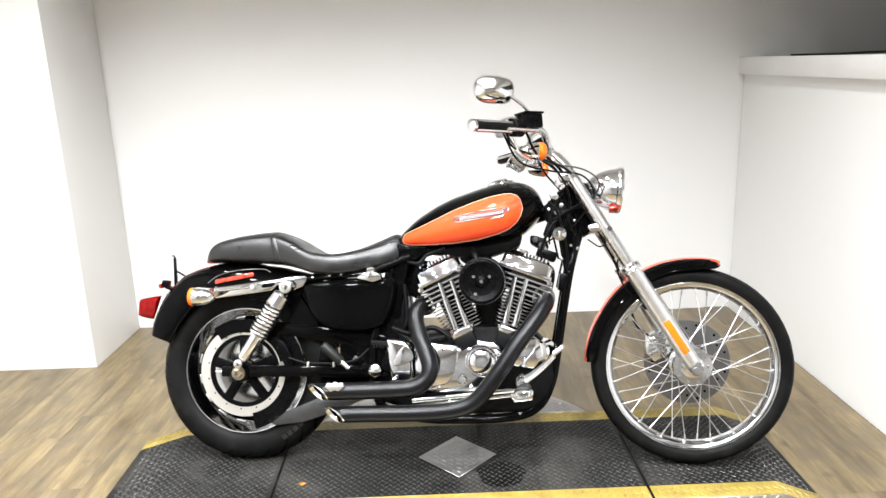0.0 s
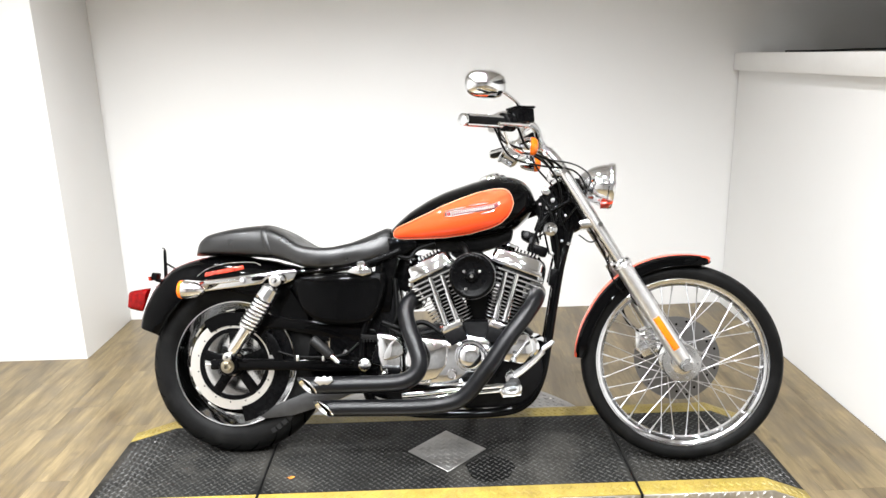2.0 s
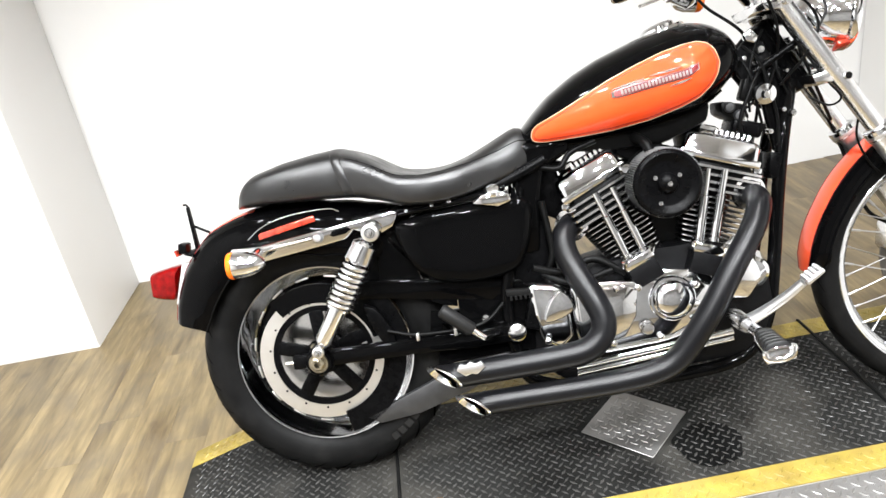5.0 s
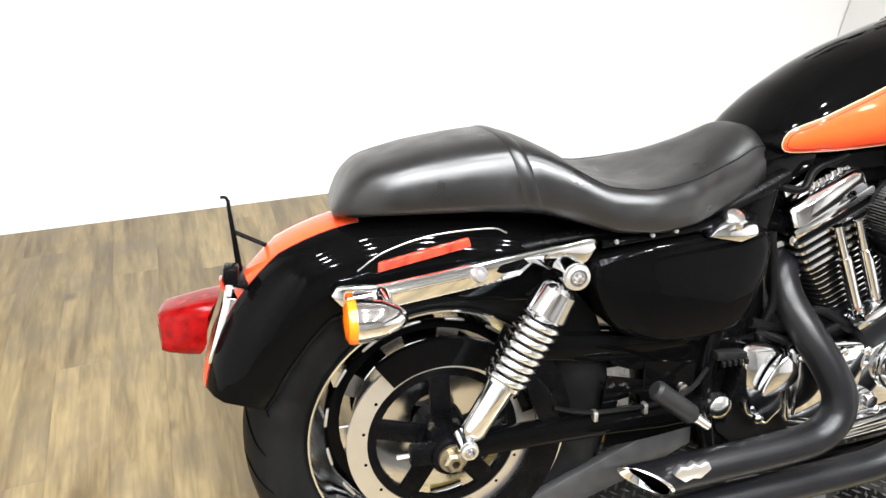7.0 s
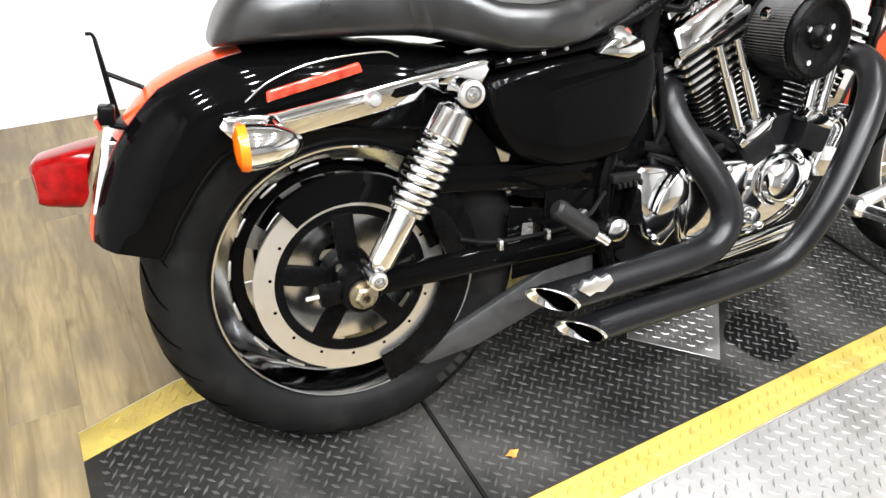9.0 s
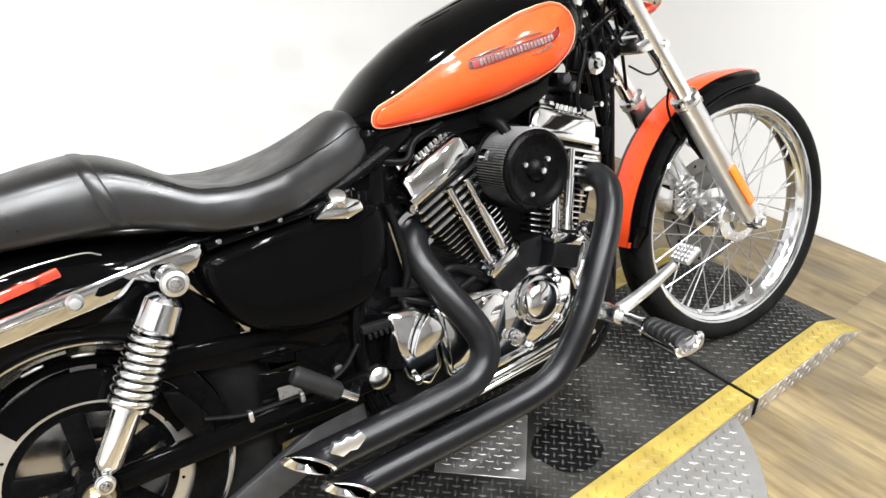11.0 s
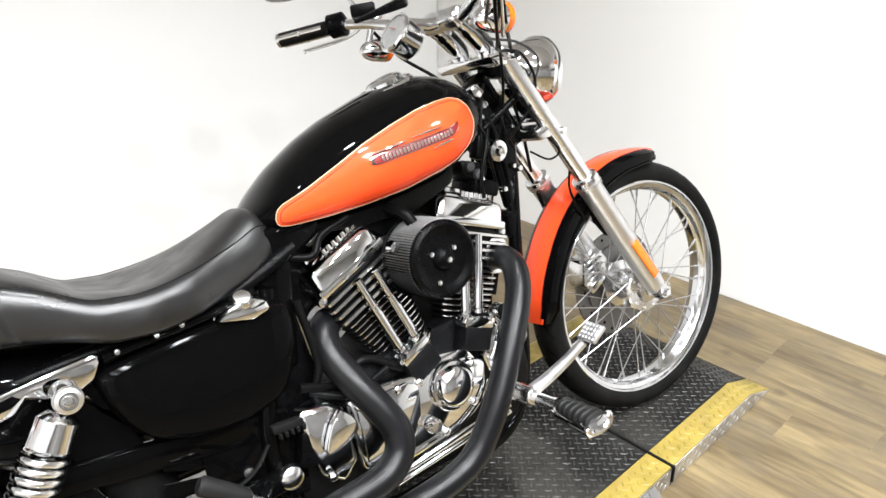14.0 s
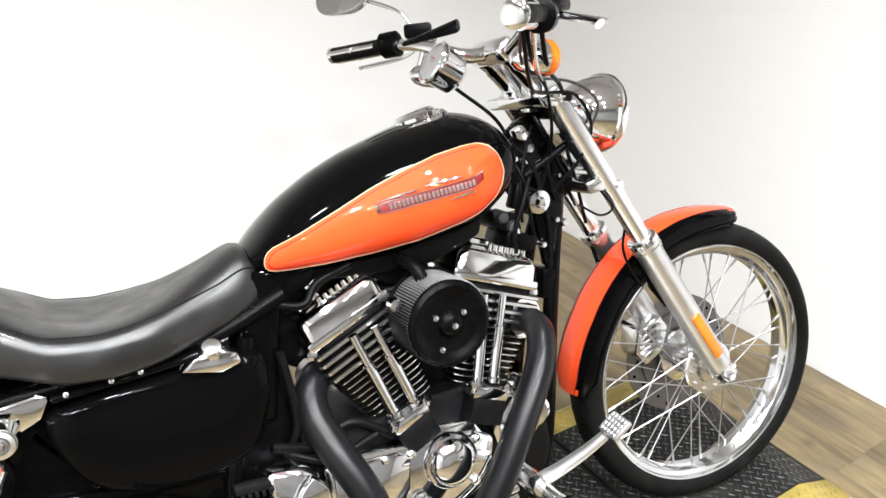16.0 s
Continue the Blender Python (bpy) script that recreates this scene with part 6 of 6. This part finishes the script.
bm = tube(B(), [(0.2, 0.2, 1.118), (0.203, 0.197, 1.118), (0.24, 0.15, 1.127), (0.278, 0.1, 1.137), (0.281, 0.097, 1.138)], [0.004, 0.008, 0.014, 0.021, 0.018], 14, flat=0.5)
part("clutch_lever_bracket", bm, M_BLACKSATIN, bars, "black tapered clutch lever bracket")


def mirror(c, s, stem, turn, tip):
    bm = B()
    rings = []
    for x, r in ((0.034, 0.05), (0.028, 0.4), (0.016, 0.72), (0.0, 0.93), (-0.014, 1.0), (-0.02, 0.985)):
        rings.append([V(*c) + V(x, s * 0.0, 0) + V(0, r * 0.068 * math.copysign(abs(math.cos(a)) ** 0.75, math.cos(a)), r * 0.044 * math.copysign(abs(math.sin(a)) ** 0.75, math.sin(a))) for a in (2 * math.pi * k / 32 for k in range(32))])
    loft(bm, rings)
    rot = Matrix.Translation(V(*c)) @ pose(0, 0, 0, 0, tip, s * turn) @ Matrix.Translation(-V(*c))
    bmesh.ops.transform(bm, matrix=rot, verts=bm.verts)
    ob = part("mirror", bm, M_CHROME, bars, "chrome teardrop mirror")
    bm = B()
    ring = [V(*c) + V(-0.0205, 0.06 * math.copysign(abs(math.cos(a)) ** 0.75, math.cos(a)), 0.037 * math.copysign(abs(math.sin(a)) ** 0.75, math.sin(a))) for a in (2 * math.pi * k / 32 for k in range(32))]
    loft(bm, [ring, [p + V(-0.0015, 0, 0) for p in ring]])
    bmesh.ops.transform(bm, matrix=rot, verts=bm.verts)
    part("mirror_glass", bm, M_CHROME, ob, "mirror glass")
    part("mirror_stem", tube(B(), spline(stem, 6), 0.005, 10), M_CHROME, ob, "chrome mirror stem")


mirror((0.131, -0.352, 1.219), -1, [(0.175, -0.335, 1.2), (0.215, -0.315, 1.172), (0.24, -0.3, 1.14), (0.24, -0.3, 1.12)], 64, 4)
mirror((0.165, 0.425, 1.248), 1, [(0.195, 0.38, 1.235), (0.24, 0.31, 1.2), (0.26, 0.28, 1.16)], 40, 12)


def front_signal(c, s, mount):
    ob = part("front_turn_signal", lathe(B(), [(0, -0.062), (0.008, -0.06), (0.018, -0.05), (0.025, -0.033), (0.0285, -0.008), (0.0285, 0.0)], c, (1, 0, -0.05), 32), M_CHROME, bars, "chrome bullet turn signal")
    part("lens", lathe(B(), [(0.029, -0.001), (0.0295, 0.004), (0.0285, 0.012), (0.022, 0.02), (0.011, 0.024), (0.0, 0.025)], c, (1, 0, -0.05), 32), M_AMBER, ob, "amber lens")
    part("signal_stalk", tube(B(), spline([V(*c) + V(-0.035, 0, 0.02), V(*c).lerp(V(*mount), 0.5) + V(-0.02, 0, 0.02), mount], 5), 0.008, 10), M_CHROME, ob)


front_signal((0.265, -0.222, 1.045), -1, (0.258, -0.2, 1.11))
front_signal((0.292, 0.252, 1.052), 1, (0.29, 0.23, 1.13))
ax = V(0.83, 0.0, -0.56)
sp_c = V(0.178, 0.012, 1.066)
spd = part("speedometer", lathe(B(), [(0, 0.062), (0.024, 0.06), (0.037, 0.05), (0.039, 0.01), (0.043, 0.006), (0.044, 0.0), (0.041, -0.004), (0.038, -0.003), (0.038, 0.003), (0, 0.003)], sp_c, ax, 40), M_CHROME, bars, "chrome speedometer can")
part("dial", lathe(B(), [(0, -0.0005), (0.037, -0.0005), (0.037, 0.001), (0, 0.001)], sp_c, ax, 32), M_DIAL, spd, "grey dial face")
part("dial_needle", box(B(), sp_c - ax * 0.0015 + V(0.004, 0.006, 0.008), (0.002, 0.022, 0.001), (20, 40, 10)), M_REFLECT, spd)
part("speedometer_bracket", tube(B(), [sp_c + ax * 0.03 + V(0, 0, 0.03), (0.25, 0, 1.07), (0.3, 0, 1.072)], 0.014, 12), M_CHROME, spd)
ign = part("ignition_switch", lathe(B(), [(0, -0.028), (0.008, -0.028), (0.012, -0.02), (0.023, -0.018), (0.025, -0.01), (0.025, 0.03)], (0.334, -0.052, 0.788), (0, 1, 0.15), 28), M_CHROME, bike, "chrome ignition switch")
part("key_slot", box(B(), (0.334, -0.083, 0.785), (0.003, 0.012, 0.014), bevel=0.001), M_STEEL, ign)
CABLES = (([(0.15, -0.35, 1.1), (0.2, -0.26, 1.045), (0.3, -0.13, 1.02), (0.4, -0.1, 1.005), (0.45, -0.095, 0.98), (0.468, -0.09, 0.95), (0.455, -0.075, 0.91), (0.44, -0.05, 0.87)], 0.0035, M_GREY),
          ([(0.16, -0.345, 1.085), (0.18, -0.32, 1.045), (0.245, -0.23, 1.03), (0.33, -0.13, 0.985), (0.37, -0.07, 0.9), (0.345, -0.05, 0.8), (0.27, -0.05, 0.745)], 0.0042, M_PLASTIC),
          ([(0.15, -0.35, 1.085), (0.2, -0.28, 1.005), (0.3, -0.16, 0.99), (0.41, -0.1, 0.98), (0.45, -0.09, 0.92), (0.42, -0.09, 0.86), (0.37, -0.06, 0.8)], 0.004, M_PLASTIC),
          ([(0.22, -0.29, 1.1), (0.26, -0.24, 1.03), (0.35, -0.14, 1.0), (0.4, -0.08, 0.96), (0.42, -0.04, 0.9), (0.47, 0.0, 0.8), (0.53, 0.06, 0.7)], 0.005, M_PLASTIC),
          ([(0.18, -0.33, 1.08), (0.2, -0.3, 1.03), (0.24, -0.25, 1.01)], 0.005, M_ALU),
          ([(0.26, 0.27, 1.13), (0.3, 0.2, 1.03), (0.36, 0.1, 0.93), (0.37, 0.07, 0.8), (0.33, 0.08, 0.6)], 0.005, M_PLASTIC),
          ([(0.5, -0.06, 0.78), (0.53, -0.075, 0.73), (0.525, -0.07, 0.66), (0.55, -0.065, 0.6), (0.575, -0.06, 0.57)], 0.0035, M_PLASTIC),
          ([(0.365, -0.06, 0.97), (0.4, -0.075, 0.9), (0.455, -0.09, 0.8), (0.485, -0.095, 0.755), (0.465, -0.08, 0.74), (0.43, -0.06, 0.765)], 0.003, M_PLASTIC))
for pts, r, m in CABLES:
    part("control_cable", tube(B(), spline(pts, 8), 0.8 * r, 8), m, bars, "black control cable" if m is not M_ALU else "braided steel line")

# ---- floor planks, joints open between them ----
PLANK_W, PLANK_L = 0.128, 0.92


def plank_mesh(w, l):
    bm = box(B(), (0, 0, -0.004), (w - 0.0002, l - 0.0002, 0.008))
    top = [e for e in bm.edges if all(v.co.z > -0.001 for v in e.verts)]
    bmesh.ops.bevel(bm, geom=top, offset=0.0002, segments=1, affect="EDGES")
    return finish(bm, "plank", M_PLANK)


whole = plank_mesh(PLANK_W, PLANK_L)
rng = random.Random(5)
x = LEFT
while x < RIGHT - 0.01:
    w = min(PLANK_W, RIGHT - x)
    mesh = whole if w > PLANK_W - 0.01 else plank_mesh(w, PLANK_L)
    cut = rng.uniform(0.1, PLANK_L)
    y = -5.1 + cut - PLANK_L
    while y < BACK:
        y1 = y + PLANK_L
        if y1 > -5.1 + 0.05:
            if y < -5.1:
                me, yc = plank_mesh(w, y1 + 5.1), (y1 - 5.1) / 2
            elif y1 > BACK:
                me = plank_mesh(w, BACK - y) if BACK - y > 0.03 else None
                yc = (y + BACK) / 2
            else:
                me, yc = mesh, (y + y1) / 2
            if me:
                ob = new("plank", me)
                ob.parent = floor_ob
                ob.location = (x + w / 2, yc, 0.0)
        y = y1
    x += PLANK_W
